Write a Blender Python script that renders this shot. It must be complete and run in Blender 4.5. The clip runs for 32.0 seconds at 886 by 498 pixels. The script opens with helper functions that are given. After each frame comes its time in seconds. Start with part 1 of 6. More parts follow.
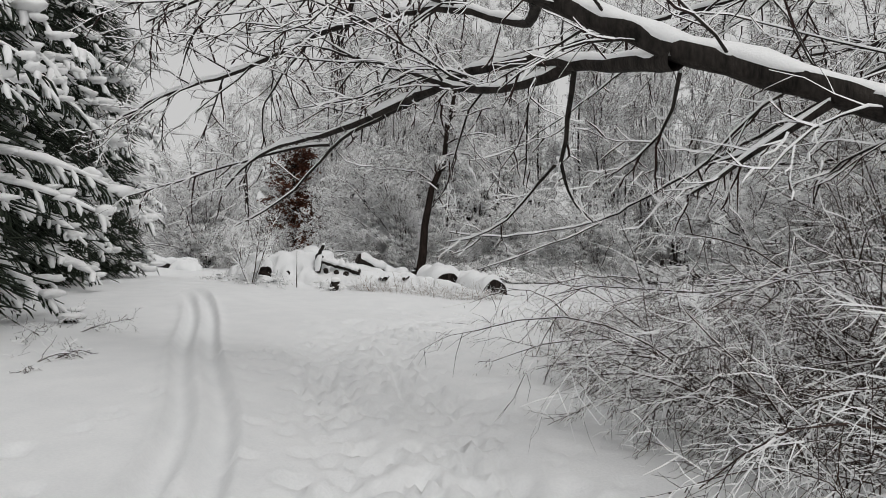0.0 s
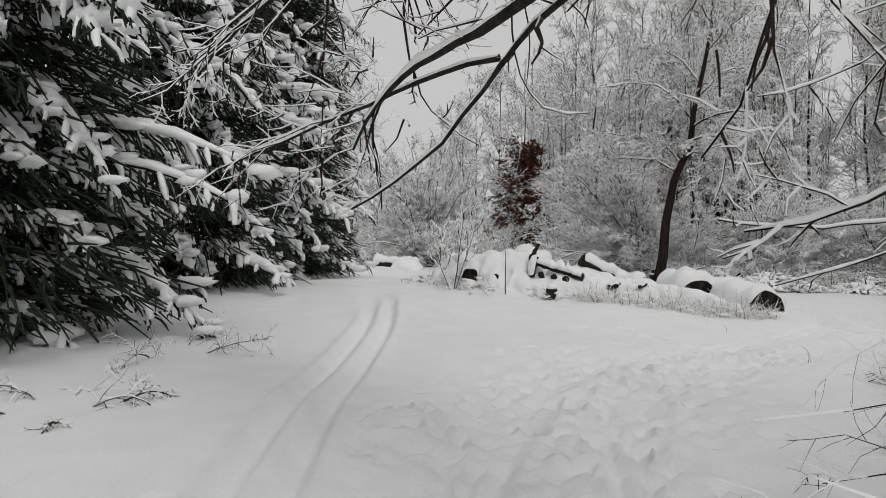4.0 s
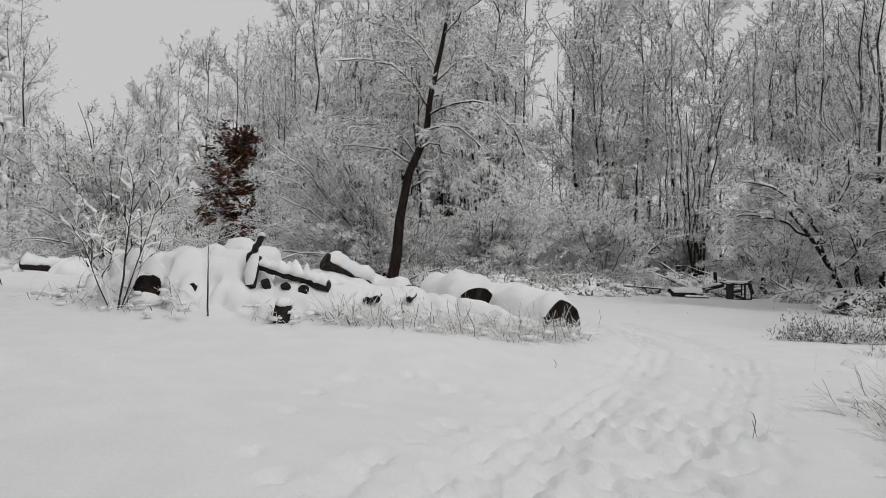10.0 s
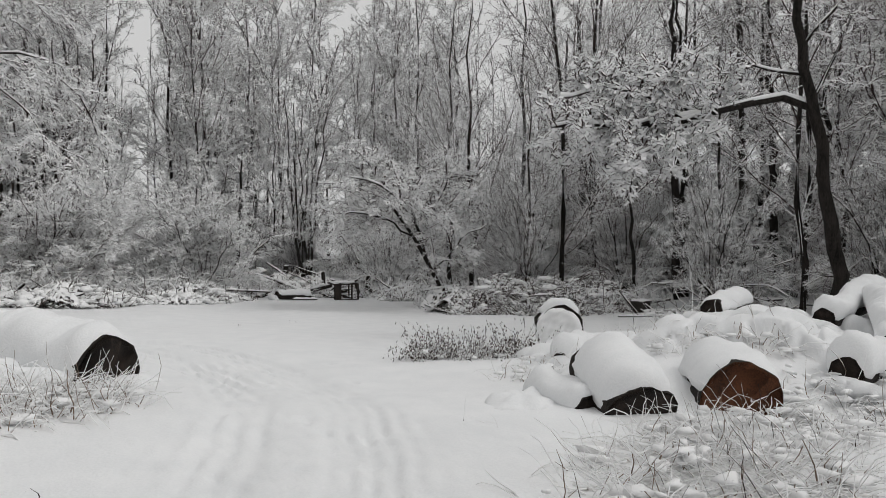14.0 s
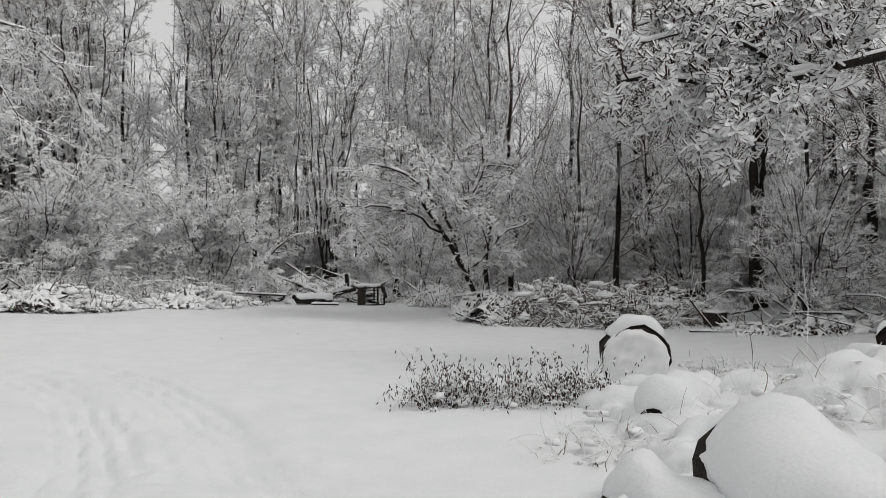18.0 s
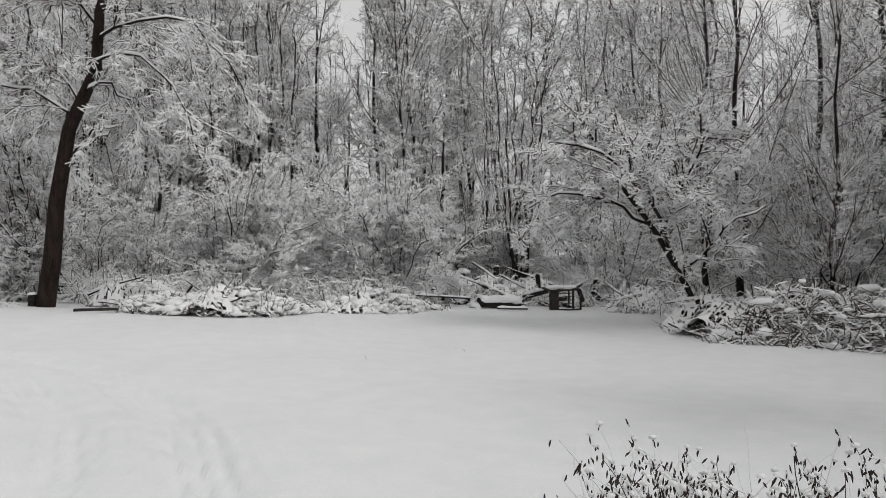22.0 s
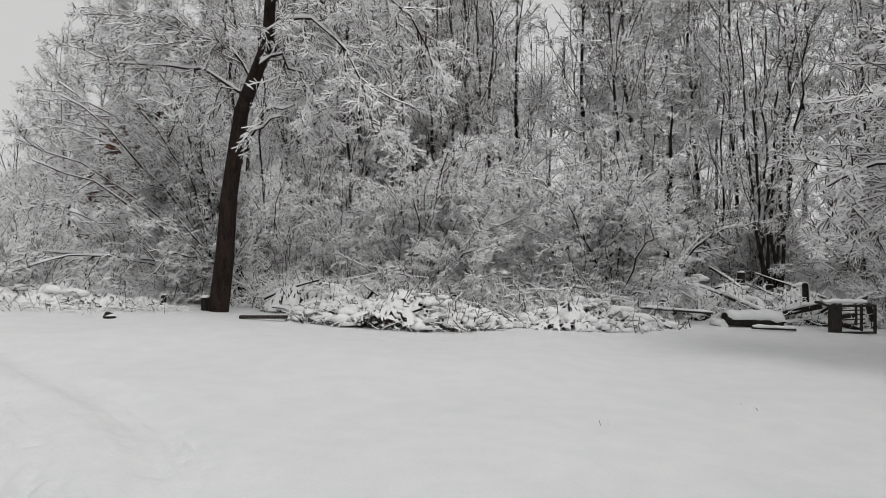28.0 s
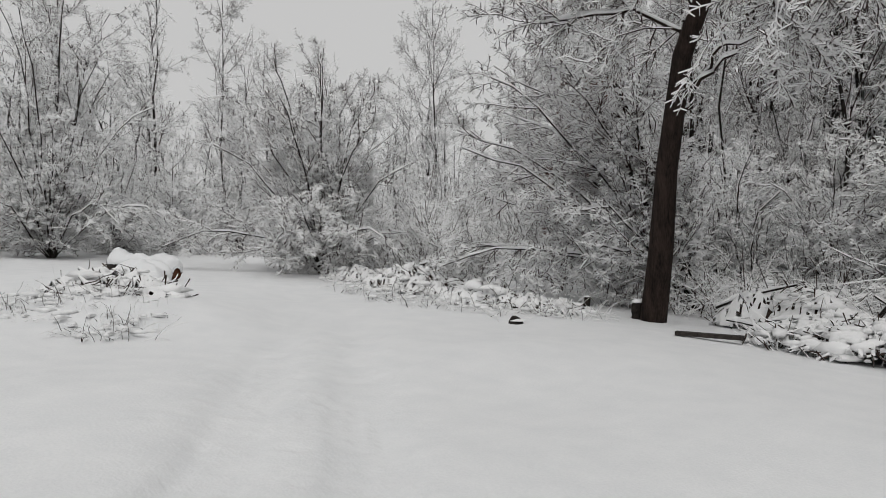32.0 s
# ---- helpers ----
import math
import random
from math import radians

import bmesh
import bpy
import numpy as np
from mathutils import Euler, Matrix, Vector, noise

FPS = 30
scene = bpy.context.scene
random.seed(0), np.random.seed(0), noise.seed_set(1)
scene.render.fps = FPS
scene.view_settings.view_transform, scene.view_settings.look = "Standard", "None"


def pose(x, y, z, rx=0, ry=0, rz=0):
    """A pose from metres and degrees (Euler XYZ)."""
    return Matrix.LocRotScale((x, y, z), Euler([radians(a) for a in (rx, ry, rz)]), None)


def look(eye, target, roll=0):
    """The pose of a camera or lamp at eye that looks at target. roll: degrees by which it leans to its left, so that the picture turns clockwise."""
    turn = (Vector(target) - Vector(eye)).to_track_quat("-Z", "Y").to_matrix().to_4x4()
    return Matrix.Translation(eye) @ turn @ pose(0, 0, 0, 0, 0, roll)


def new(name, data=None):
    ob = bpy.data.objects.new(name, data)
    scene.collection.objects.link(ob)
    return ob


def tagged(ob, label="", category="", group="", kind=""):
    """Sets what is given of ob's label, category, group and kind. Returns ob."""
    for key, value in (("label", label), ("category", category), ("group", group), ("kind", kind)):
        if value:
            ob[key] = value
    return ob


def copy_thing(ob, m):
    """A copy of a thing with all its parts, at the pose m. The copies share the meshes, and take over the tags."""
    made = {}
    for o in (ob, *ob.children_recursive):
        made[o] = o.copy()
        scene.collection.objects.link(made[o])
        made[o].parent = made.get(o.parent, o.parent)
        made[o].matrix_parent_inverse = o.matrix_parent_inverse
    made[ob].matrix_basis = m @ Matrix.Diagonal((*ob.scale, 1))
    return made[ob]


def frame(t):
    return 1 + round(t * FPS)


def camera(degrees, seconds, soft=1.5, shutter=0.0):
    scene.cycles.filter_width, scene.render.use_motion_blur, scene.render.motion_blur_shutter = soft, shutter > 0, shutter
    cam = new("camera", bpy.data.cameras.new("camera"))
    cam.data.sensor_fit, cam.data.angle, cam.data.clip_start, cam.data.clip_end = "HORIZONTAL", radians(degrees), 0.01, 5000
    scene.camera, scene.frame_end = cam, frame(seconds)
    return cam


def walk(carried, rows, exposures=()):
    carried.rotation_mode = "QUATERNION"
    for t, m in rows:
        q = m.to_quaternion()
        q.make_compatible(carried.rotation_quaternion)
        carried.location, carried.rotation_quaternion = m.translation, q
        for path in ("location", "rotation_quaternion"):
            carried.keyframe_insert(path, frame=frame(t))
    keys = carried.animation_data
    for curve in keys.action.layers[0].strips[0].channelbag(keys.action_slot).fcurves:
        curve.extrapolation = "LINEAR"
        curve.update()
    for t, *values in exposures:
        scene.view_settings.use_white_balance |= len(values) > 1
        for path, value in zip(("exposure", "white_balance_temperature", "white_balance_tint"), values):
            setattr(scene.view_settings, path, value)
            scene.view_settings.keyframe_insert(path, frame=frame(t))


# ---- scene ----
cam = camera(66.28, 32.0, soft=0.8)
ROWS = [
    (0, 0.015, 0.001, 1.452, 5.15, -0.23, -0.33), (0.5, 0.012, 0.454, 1.422, 7.30, -0.37, -0.25), (1, -0.017, 0.926, 1.408, 7.48, -0.28, -0.24), 
    (1.5, -0.068, 1.405, 1.403, 9.40, -0.25, -0.28), (2, -0.107, 1.896, 1.412, 14.03, -0.21, -0.43), (2.5, -0.163, 2.359, 1.433, 19.39, -0.25, -0.44), 
    (4.5, -0.643, 4.005, 1.429, 24.78, -0.16, -0.07), (5, -0.778, 4.418, 1.420, 23.14, -0.16, 0.07), (5.5, -0.946, 4.823, 1.425, 21.34, -0.18, 0.05), 
    (6, -1.125, 5.209, 1.420, 18.26, -0.11, 0.17), (6.5, -1.308, 5.661, 1.414, 13.33, -0.06, 0.22), (7, -1.489, 6.090, 1.411, 9.41, -0.05, 0.42), 
    (7.5, -1.690, 6.572, 1.413, 8.48, -0.02, 0.29), (8, -1.846, 7.015, 1.348, 8.16, -0.11, 0.34), (8.5, -1.958, 7.391, 1.300, 5.93, -0.08, 0.40), 
    (9, -2.079, 7.786, 1.292, 2.67, 0.03, 0.33), (9.5, -2.174, 8.197, 1.301, 1.10, 0.07, 0.33), (10, -2.207, 8.645, 1.312, 0.78, 0.04, 0.30), 
    (10.5, -2.167, 9.122, 1.329, 0.48, 0.04, 0.29), (11, -2.078, 9.605, 1.331, 0.13, 0.09, 0.17), (11.5, -1.943, 10.043, 1.353, -1.83, 0.07, 0.18), 
    (12, -1.775, 10.419, 1.366, -9.34, 0.10, 0.10), (12.5, -1.644, 10.813, 1.411, -18.94, 0.01, -0.10), (13, -1.447, 11.278, 1.385, -27.99, 0.01, -0.04), 
    (13.5, -1.264, 11.689, 1.407, -31.31, -0.06, 0.06), (14, -1.009, 12.092, 1.408, -31.30, -0.08, -0.00), (14.5, -0.743, 12.377, 1.380, -31.07, -0.01, -0.02), 
    (16.5, 0.201, 13.789, 1.345, -30.73, 0.09, 0.37), (17, 0.469, 14.188, 1.334, -29.89, 0.07, 0.32), (17.5, 0.718, 14.611, 1.310, -28.43, 0.11, 0.41), 
    (18, 0.978, 15.042, 1.298, -27.93, 0.13, 0.41), (18.5, 1.233, 15.462, 1.299, -27.85, 0.10, 0.41), (19, 1.488, 15.906, 1.293, -26.85, 0.11, 0.48), 
    (19.5, 1.742, 16.336, 1.283, -23.89, 0.13, 0.48), (20, 1.946, 16.723, 1.285, -19.87, 0.10, 0.53), (20.5, 2.138, 17.065, 1.311, -15.16, 0.03, -0.06), 
    (21, 2.336, 17.435, 1.298, -13.31, 0.03, -0.14), (21.5, 2.505, 17.800, 1.287, -12.35, -0.02, -0.26), (22, 2.653, 18.155, 1.250, -10.88, -0.01, -0.35), 
    (22.5, 2.720, 18.530, 1.173, -9.88, 0.08, -0.45), (23, 2.809, 18.896, 1.137, -8.85, 0.10, -0.44), (23.5, 2.886, 19.246, 1.130, -7.37, 0.05, -0.57), 
    (24, 2.948, 19.591, 1.122, -5.49, 0.06, -0.61), (24.5, 2.986, 19.925, 1.117, -3.67, 0.15, -0.60), (25, 3.024, 20.259, 1.120, -1.57, 0.18, -0.58), 
    (25.5, 3.049, 20.601, 1.120, 1.02, 0.25, -0.49), (27.5, 2.673, 22.174, 1.132, 4.84, 0.40, -0.13), (28, 2.647, 22.656, 1.127, 5.77, 0.41, -0.13), 
    (28.5, 2.601, 23.157, 1.095, 8.03, 0.44, -0.20), (29, 2.509, 23.687, 1.055, 11.77, 0.44, -0.18), (29.5, 2.384, 24.211, 1.057, 16.23, 0.38, 0.15), 
    (30, 2.253, 24.760, 1.092, 21.45, 0.17, -0.06), (30.5, 2.085, 25.296, 1.081, 26.72, 0.16, 0.06), (31, 1.934, 25.813, 1.083, 32.07, 0.09, -0.02), 
    (31.5, 1.769, 26.341, 1.086, 38.46, 0.03, -0.01), (32, 1.512, 26.852, 1.080, 44.00, 0.05, 0.09),
]


def gaze(t, x, y, z, yaw, pitch, roll):
    a, b = radians(yaw), radians(pitch)
    way = Vector((-math.sin(a) * math.cos(b), math.cos(a) * math.cos(b), math.sin(b)))
    return t, look((x, y, z), Vector((x, y, z)) + way, roll)


EXPOSURES = [(0, -0.06), (2.5, -0.08), (5, -0.14), (7, -0.15), (9, -0.12), (12, -0.05), (17, 0.05), (21, 0.05), (24, 0.03), (28, 0.01), (32, -0.1)]
walk(cam, [gaze(*row) for row in ROWS], EXPOSURES)

# ---- overcast winter sky and one soft sun ----
world = bpy.data.worlds.new("overcast_sky")
scene.world = world
world.use_nodes = True
wn, wl = world.node_tree.nodes, world.node_tree.links
sky = wn.new("ShaderNodeTexSky")
sky.sky_type = "NISHITA"
sky.sun_disc = False
SUN_UP, SUN_ROUND = radians(50), radians(130)
sky.sun_elevation, sky.sun_rotation = SUN_UP, SUN_ROUND
sky.dust_density, sky.ozone_density = 6.0, 1.0
pale = wn.new("ShaderNodeHueSaturation")
pale.inputs["Saturation"].default_value = 0.06
cloud = wn.new("ShaderNodeMix")
cloud.data_type = "RGBA"
cloud.inputs[0].default_value = 0.93
cloud.inputs[7].default_value = (6.7, 6.68, 6.66, 1)
wl.new(sky.outputs[0], pale.inputs["Color"])
wl.new(pale.outputs[0], cloud.inputs[6])
wl.new(cloud.outputs[2], wn["Background"].inputs["Color"])
wn["Background"].inputs["Strength"].default_value = 0.093
sun_data = bpy.data.lights.new("sun", "SUN")
sun_data.energy, sun_data.angle, sun_data.color = 0.85, radians(30), (1.0, 0.985, 0.96)
sun = new("sun", sun_data)
sun.matrix_world = look((0, 0, 30), Vector((0, 0, 30)) - Vector((math.sin(SUN_ROUND) * math.cos(SUN_UP), math.cos(SUN_ROUND) * math.cos(SUN_UP), math.sin(SUN_UP))))


# ---- materials ----
def material(name, low, high, scale=8.0, rough=0.85, bump=0.3, fine=60.0, stretch=(1, 1, 1), distance=0.02, vary=0.0, specular=0.3):
    """Two noises at real-world size between two colours, with relief."""
    m = bpy.data.materials.new(name)
    m.use_nodes = True
    n, l = m.node_tree.nodes, m.node_tree.links
    bsdf = n["Principled BSDF"]
    bsdf.inputs["Roughness"].default_value = rough
    bsdf.inputs["Specular IOR Level"].default_value = specular
    co = n.new("ShaderNodeTexCoord")
    mp = n.new("ShaderNodeMapping")
    mp.inputs["Scale"].default_value = stretch
    l.new(co.outputs["Object"], mp.inputs["Vector"])
    big, small = n.new("ShaderNodeTexNoise"), n.new("ShaderNodeTexNoise")
    big.inputs["Scale"].default_value, small.inputs["Scale"].default_value = scale, fine
    big.inputs["Detail"].default_value, small.inputs["Detail"].default_value = 5, 3
    for k in (big, small):
        l.new(mp.outputs[0], k.inputs["Vector"])
    blend = n.new("ShaderNodeMath")
    blend.operation = "MULTIPLY_ADD"
    blend.inputs[1].default_value = 0.45
    l.new(small.outputs["Fac"], blend.inputs[0])
    half = n.new("ShaderNodeMath")
    half.operation = "MULTIPLY"
    half.inputs[1].default_value = 0.55
    l.new(big.outputs["Fac"], half.inputs[0])
    l.new(half.outputs[0], blend.inputs[2])
    ramp = n.new("ShaderNodeValToRGB")
    ramp.color_ramp.elements[0].position, ramp.color_ramp.elements[1].position = 0.36, 0.64
    ramp.color_ramp.elements[0].color, ramp.color_ramp.elements[1].color = (*low, 1), (*high, 1)
    l.new(blend.outputs[0], ramp.inputs["Fac"])
    colour = ramp.outputs["Color"]
    if vary:
        info = n.new("ShaderNodeObjectInfo")
        span = n.new("ShaderNodeMapRange")
        span.inputs["To Min"].default_value, span.inputs["To Max"].default_value = 1 - vary, 1 + vary
        l.new(info.outputs["Random"], span.inputs["Value"])
        hsv = n.new("ShaderNodeHueSaturation")
        l.new(span.outputs[0], hsv.inputs["Value"])
        l.new(colour, hsv.inputs["Color"])
        colour = hsv.outputs["Color"]
    l.new(colour, bsdf.inputs["Base Color"])
    if bump:
        b = n.new("ShaderNodeBump")
        b.inputs["Strength"].default_value, b.inputs["Distance"].default_value = bump, distance
        l.new(blend.outputs[0], b.inputs["Height"])
        l.new(b.outputs[0], bsdf.inputs["Normal"])
    return m


SNOW = material("fresh_snow", (0.80, 0.81, 0.82), (0.87, 0.875, 0.88), 2.2, 0.7, 0.35, 45, distance=0.03, specular=0.25)
SNOW_LOAD = material("snow_on_wood", (0.90, 0.902, 0.905), (0.95, 0.951, 0.952), 6, 0.75, 0.5, 70, distance=0.015, specular=0.25)
BARK = material("grey_brown_bark", (0.010, 0.009, 0.008), (0.042, 0.036, 0.032), 9, 0.92, 0.9, 45, (1, 1, 0.25), 0.03, 0.15, 0.15)
TWIG = material("dark_twig_bark", (0.014, 0.008, 0.0075), (0.058, 0.036, 0.032), 14, 0.9, 0.3, 90, vary=0.2, specular=0.15)
WARM_BARK = material("reddish_brown_bark", (0.010, 0.0075, 0.0065), (0.042, 0.029, 0.024), 8, 0.92, 0.9, 40, (1, 1, 0.2), 0.03, specular=0.15)
NEEDLES = material("dark_spruce_needles", (0.010, 0.014, 0.010), (0.040, 0.052, 0.034), 12, 0.8, 0.5, 120, specular=0.2)
LOG_BARK = material("wet_log_bark", (0.008, 0.007, 0.006), (0.04, 0.033, 0.028), 12, 0.85, 1.0, 50, (1, 1, 1), 0.03, specular=0.25)
LOG_END = material("dark_weathered_log_end", (0.008, 0.006, 0.005), (0.035, 0.024, 0.018), 9, 0.8, 0.8, 70, distance=0.02, specular=0.25)
CUT_WOOD = material("rust_brown_sawn_wood", (0.035, 0.014, 0.006), (0.15, 0.052, 0.02), 5, 0.75, 0.7, 60, distance=0.015)
DEAD_LEAF = material("russet_dead_leaf", (0.06, 0.026, 0.018), (0.19, 0.085, 0.056), 5, 0.8, 0, 30, specular=0.2)
STRAW = material("dry_straw_grass", (0.15, 0.105, 0.08), (0.36, 0.27, 0.21), 6, 0.9, 0, 40, specular=0.15)
STEM = material("dark_dead_stem", (0.022, 0.016, 0.014), (0.085, 0.06, 0.05), 9, 0.9, 0, 60, specular=0.15)
OLD_PAINT = material("dark_old_timber", (0.012, 0.010, 0.009), (0.06, 0.05, 0.043), 8, 0.8, 0.5, 60, (4, 4, 0.6), 0.01)


# ---- the lie of the land ----
def smooth(v):
    v = np.clip(v, 0, 1)
    return v * v * (3 - 2 * v)


HEAPS = [(-6.6, 20.2, 0.5, 1.5), (-4.7, 20.6, 0.45, 1.2), (-3.0, 21.2, 0.3, 1.5), (-1.6, 22.4, 0.3, 1.2), (8.6, 17.9, 0.75, 2.1), (6.2, 17.9, 0.35, 1.5), (6.6, 20.2, 0.15, 1.2), (-9.9, 31.2, 0.35, 1.6)]


def land(x, y):
    """Height of the snow, without tracks."""
    x, y = np.asarray(x, float), np.asarray(y, float)
    cx, cy = np.clip(x, -60, 14), np.clip(y, -20, 50)
    z = -0.0419 * cx - 0.01276 * cy - 0.000247 * ((cy - 17) ** 2 - 289) + 0.00002 * cx * cy
    z = z + 0.35 * np.exp(-((x + 7) ** 2 + (y - 19) ** 2) / 24.5) - 0.15 * np.exp(-((x - 5.5) ** 2 + (y - 31) ** 2) / 50)
    z = z + 1.3 * smooth((y - 45.5 - 0.02 * (x - 6) ** 2 * 0.5) / 5) * smooth((x + 14) / 8)
    # snowed-in heaps of logs
    for hx, hy, hz, hr in HEAPS:
        z = z + hz * np.exp(-(((x - hx) ** 2 + (y - hy) ** 2) / (hr * hr)) ** 1.4)
    z = z + 0.5 * smooth((x - 17) / 6) + 0.012 * np.maximum(np.hypot(x, y - 20) - 70, 0)
    return z


def ground_at(x, y):
    return float(land(x, y))


# ---- mesh building ----
FACETED = {"crown", "twig_mass", "stick_mass", "far_woods", "thicket_stems"}
JOINED = {"crown", "snow_cover", "twig_mass", "stick_mass", "needles", "snow_load", "foliage"}


class Build:
    """Gathers vertices and faces, and makes one mesh of them."""

    def __init__(self):
        self.v, self.q, self.t, self.qm, self.tm, self.n = [], [], [], [], [], 0

    def add(self, verts, quads=None, tris=None, mat=0):
        verts = np.asarray(verts, float).reshape(-1, 3)
        if quads is not None and len(quads):
            quads = np.asarray(quads, int)
            self.q.append(quads + self.n)
            self.qm.append(np.broadcast_to(mat, len(quads)))
        if tris is not None and len(tris):
            tris = np.asarray(tris, int)
            self.t.append(tris + self.n)
            self.tm.append(np.broadcast_to(mat if np.ndim(mat) == 0 else 0, len(tris)))
        self.v.append(verts)
        self.n += len(verts)

    def make(self, name, mats, parent=None, label="", shade=True):
        v = np.concatenate(self.v) if self.v else np.zeros((0, 3))
        q = np.concatenate(self.q) if self.q else np.zeros((0, 4), int)
        t = np.concatenate(self.t) if self.t else np.zeros((0, 3), int)
        me = bpy.data.meshes.new(name)
        me.vertices.add(len(v))
        me.vertices.foreach_set("co", v.ravel().astype(np.float32))
        me.loops.add(4 * len(q) + 3 * len(t))
        me.loops.foreach_set("vertex_index", np.r_[q.ravel(), t.ravel()].astype(np.int32))
        me.polygons.add(len(q) + len(t))
        me.polygons.foreach_set("loop_start", np.r_[np.arange(len(q)) * 4, 4 * len(q) + np.arange(len(t)) * 3].astype(np.int32))
        idx = np.concatenate([*self.qm, *self.tm]) if (self.qm or self.tm) else np.zeros(0)
        me.polygons.foreach_set("material_index", idx.astype(np.int32))
        me.polygons.foreach_set("use_smooth", np.full(len(q) + len(t), shade and name not in FACETED))
        for m in mats if isinstance(mats, (list, tuple)) else [mats]:
            me.materials.append(m)
        me.update(calc_edges=True)
        me.validate()
        ob = new(name, me)
        ob.parent = parent
        if label:
            ob["label"] = label
        if name in JOINED:
            ob["kind"] = "stuff"
        return ob


def frames(p):
    """Side and upper directions along a line of points."""
    d = np.gradient(p, axis=0)
    d /= np.linalg.norm(d, axis=1, keepdims=True) + 1e-9
    side = np.cross(d, (0, 0, 1.0))
    flat = np.linalg.norm(side, axis=1, keepdims=True)
    side = np.where(flat > 0.08, side / (flat + 1e-9), np.array([1.0, 0, 0]) - d * d[:, :1])
    side /= np.linalg.norm(side, axis=1, keepdims=True) + 1e-9
    return d, side, np.cross(side, d), flat[:, 0]


def loft(b, rings, mat=0, closed=True, caps=False):
    """Joins rings, (n, k, 3), into a skin."""
    n, k, _ = rings.shape
    i = np.arange(n - 1)[:, None] * k
    j = np.arange(k if closed else k - 1)[None]
    j2 = (j + 1) % k
    quads = np.stack([i + j, i + j2, i + k + j2, i + k + j], -1).reshape(-1, 4)
    tris = None
    verts = rings.reshape(-1, 3)
    if caps:
        verts = np.concatenate([verts, rings[0].mean(0)[None], rings[-1].mean(0)[None]])
        a = np.arange(k)
        tris = np.concatenate([np.stack([(a + 1) % k, a, np.full(k, n * k)], -1), np.stack([(n - 1) * k + a, (n - 1) * k + (a + 1) % k, np.full(k, n * k + 1)], -1)])
    if np.ndim(mat):
        mat = np.tile(mat, n - 1)
    b.add(verts, quads, tris, mat)


def tube(b, p, r, sides=6, mat=0, caps=False, knobs=0.0, rng=None):
    p, r = np.asarray(p, float), np.broadcast_to(r, len(p)).astype(float)
    _, side, up, _ = frames(p)
    a = np.arange(sides) / sides * 2 * np.pi
    rad = r[:, None] * np.ones(sides)
    if knobs:
        rad = rad * (1 + knobs * rng.uniform(-1, 1, rad.shape))
    rings = p[:, None] + rad[..., None] * (np.cos(a)[None, :, None] * side[:, None] + np.sin(a)[None, :, None] * up[:, None])
    loft(b, rings, mat, True, caps)


TWIG_MATS = np.array([0, 0, 1, 1])
FINE_MATS = np.array([0, 1, 1])


def twig(b, p, r, load=1.0):
    """A thin twig: bark below, a ridge of snow above (materials 0 and 1)."""
    _, side, up, flat = frames(p)
    load = load * np.linspace(1.15, 0.45, len(p))
    h = (r * 0.5 + load * flat**0.7)[:, None]
    w = (r + 0.42 * load * flat)[:, None]
    fine = r.max() < 0.0105
    r = r[:, None]
    if fine:
        loft(b, np.stack([p - side * w, p + side * w - up * r * 0.4, p + up * h], 1), FINE_MATS)
        return
    rings = np.stack([p - side * w, p - up * r, p + side * w, p + up * h], 1)
    loft(b, rings, TWIG_MATS)


def spray(b, start, end, r, load):
    """Many short straight twigs at once, each with its ridge of snow."""
    d = end - start
    d = d / (np.linalg.norm(d, axis=1, keepdims=True) + 1e-9)
    side = np.cross(d, (0, 0, 1.0))
    flat = np.linalg.norm(side, axis=1, keepdims=True)
    side = side / (flat + 1e-6)
    up = np.cross(side, d)
    rings = []
    for p, k in ((start, 1.15), (end, 0.5)):
        w, h = r * (0.5 + 0.5 * k) + 0.42 * load * k * flat, r * 0.5 + load * k * flat**0.7
        rings.append(np.stack([p - side * w, p + side * w - up * r * 0.4, p + up * h], 1))
    n = len(start)
    i = np.arange(n)[:, None] * 6
    quads = np.stack([i + [0, 1, 4, 3], i + [1, 2, 5, 4], i + [2, 0, 3, 5]], 1).reshape(-1, 4)
    b.add(np.stack(rings, 1).reshape(-1, 3), quads, None, np.tile(FINE_MATS, n))


def snow_ridge(b, p, r, depth, rng, mat=0, gaps=0.1, width=0.95):
    """Snow that lies along a limb."""
    _, side, up, flat = frames(p)
    n = len(p)
    lump = np.clip(1 + 0.45 * rng.standard_normal(n), 0.25, 1.8)
    lump[rng.random(n) < gaps] = 0.05
    h = depth * flat * lump
    h[0] *= 0.2
    h[-1] *= 0.2
    a = np.linspace(-0.15, np.pi + 0.15, 7)
    w = r * width + 0.25 * h
    top = np.array([0, 0, 1.0])
    rings = p[:, None] + (np.cos(a)[None, :, None] * (w[:, None, None] * side[:, None])) + (r * 0.45)[:, None, None] * top + np.clip(np.sin(a), -0.2, 1)[None, :, None] * (h + r * 0.55)[:, None, None] * top
    loft(b, rings, mat, True)


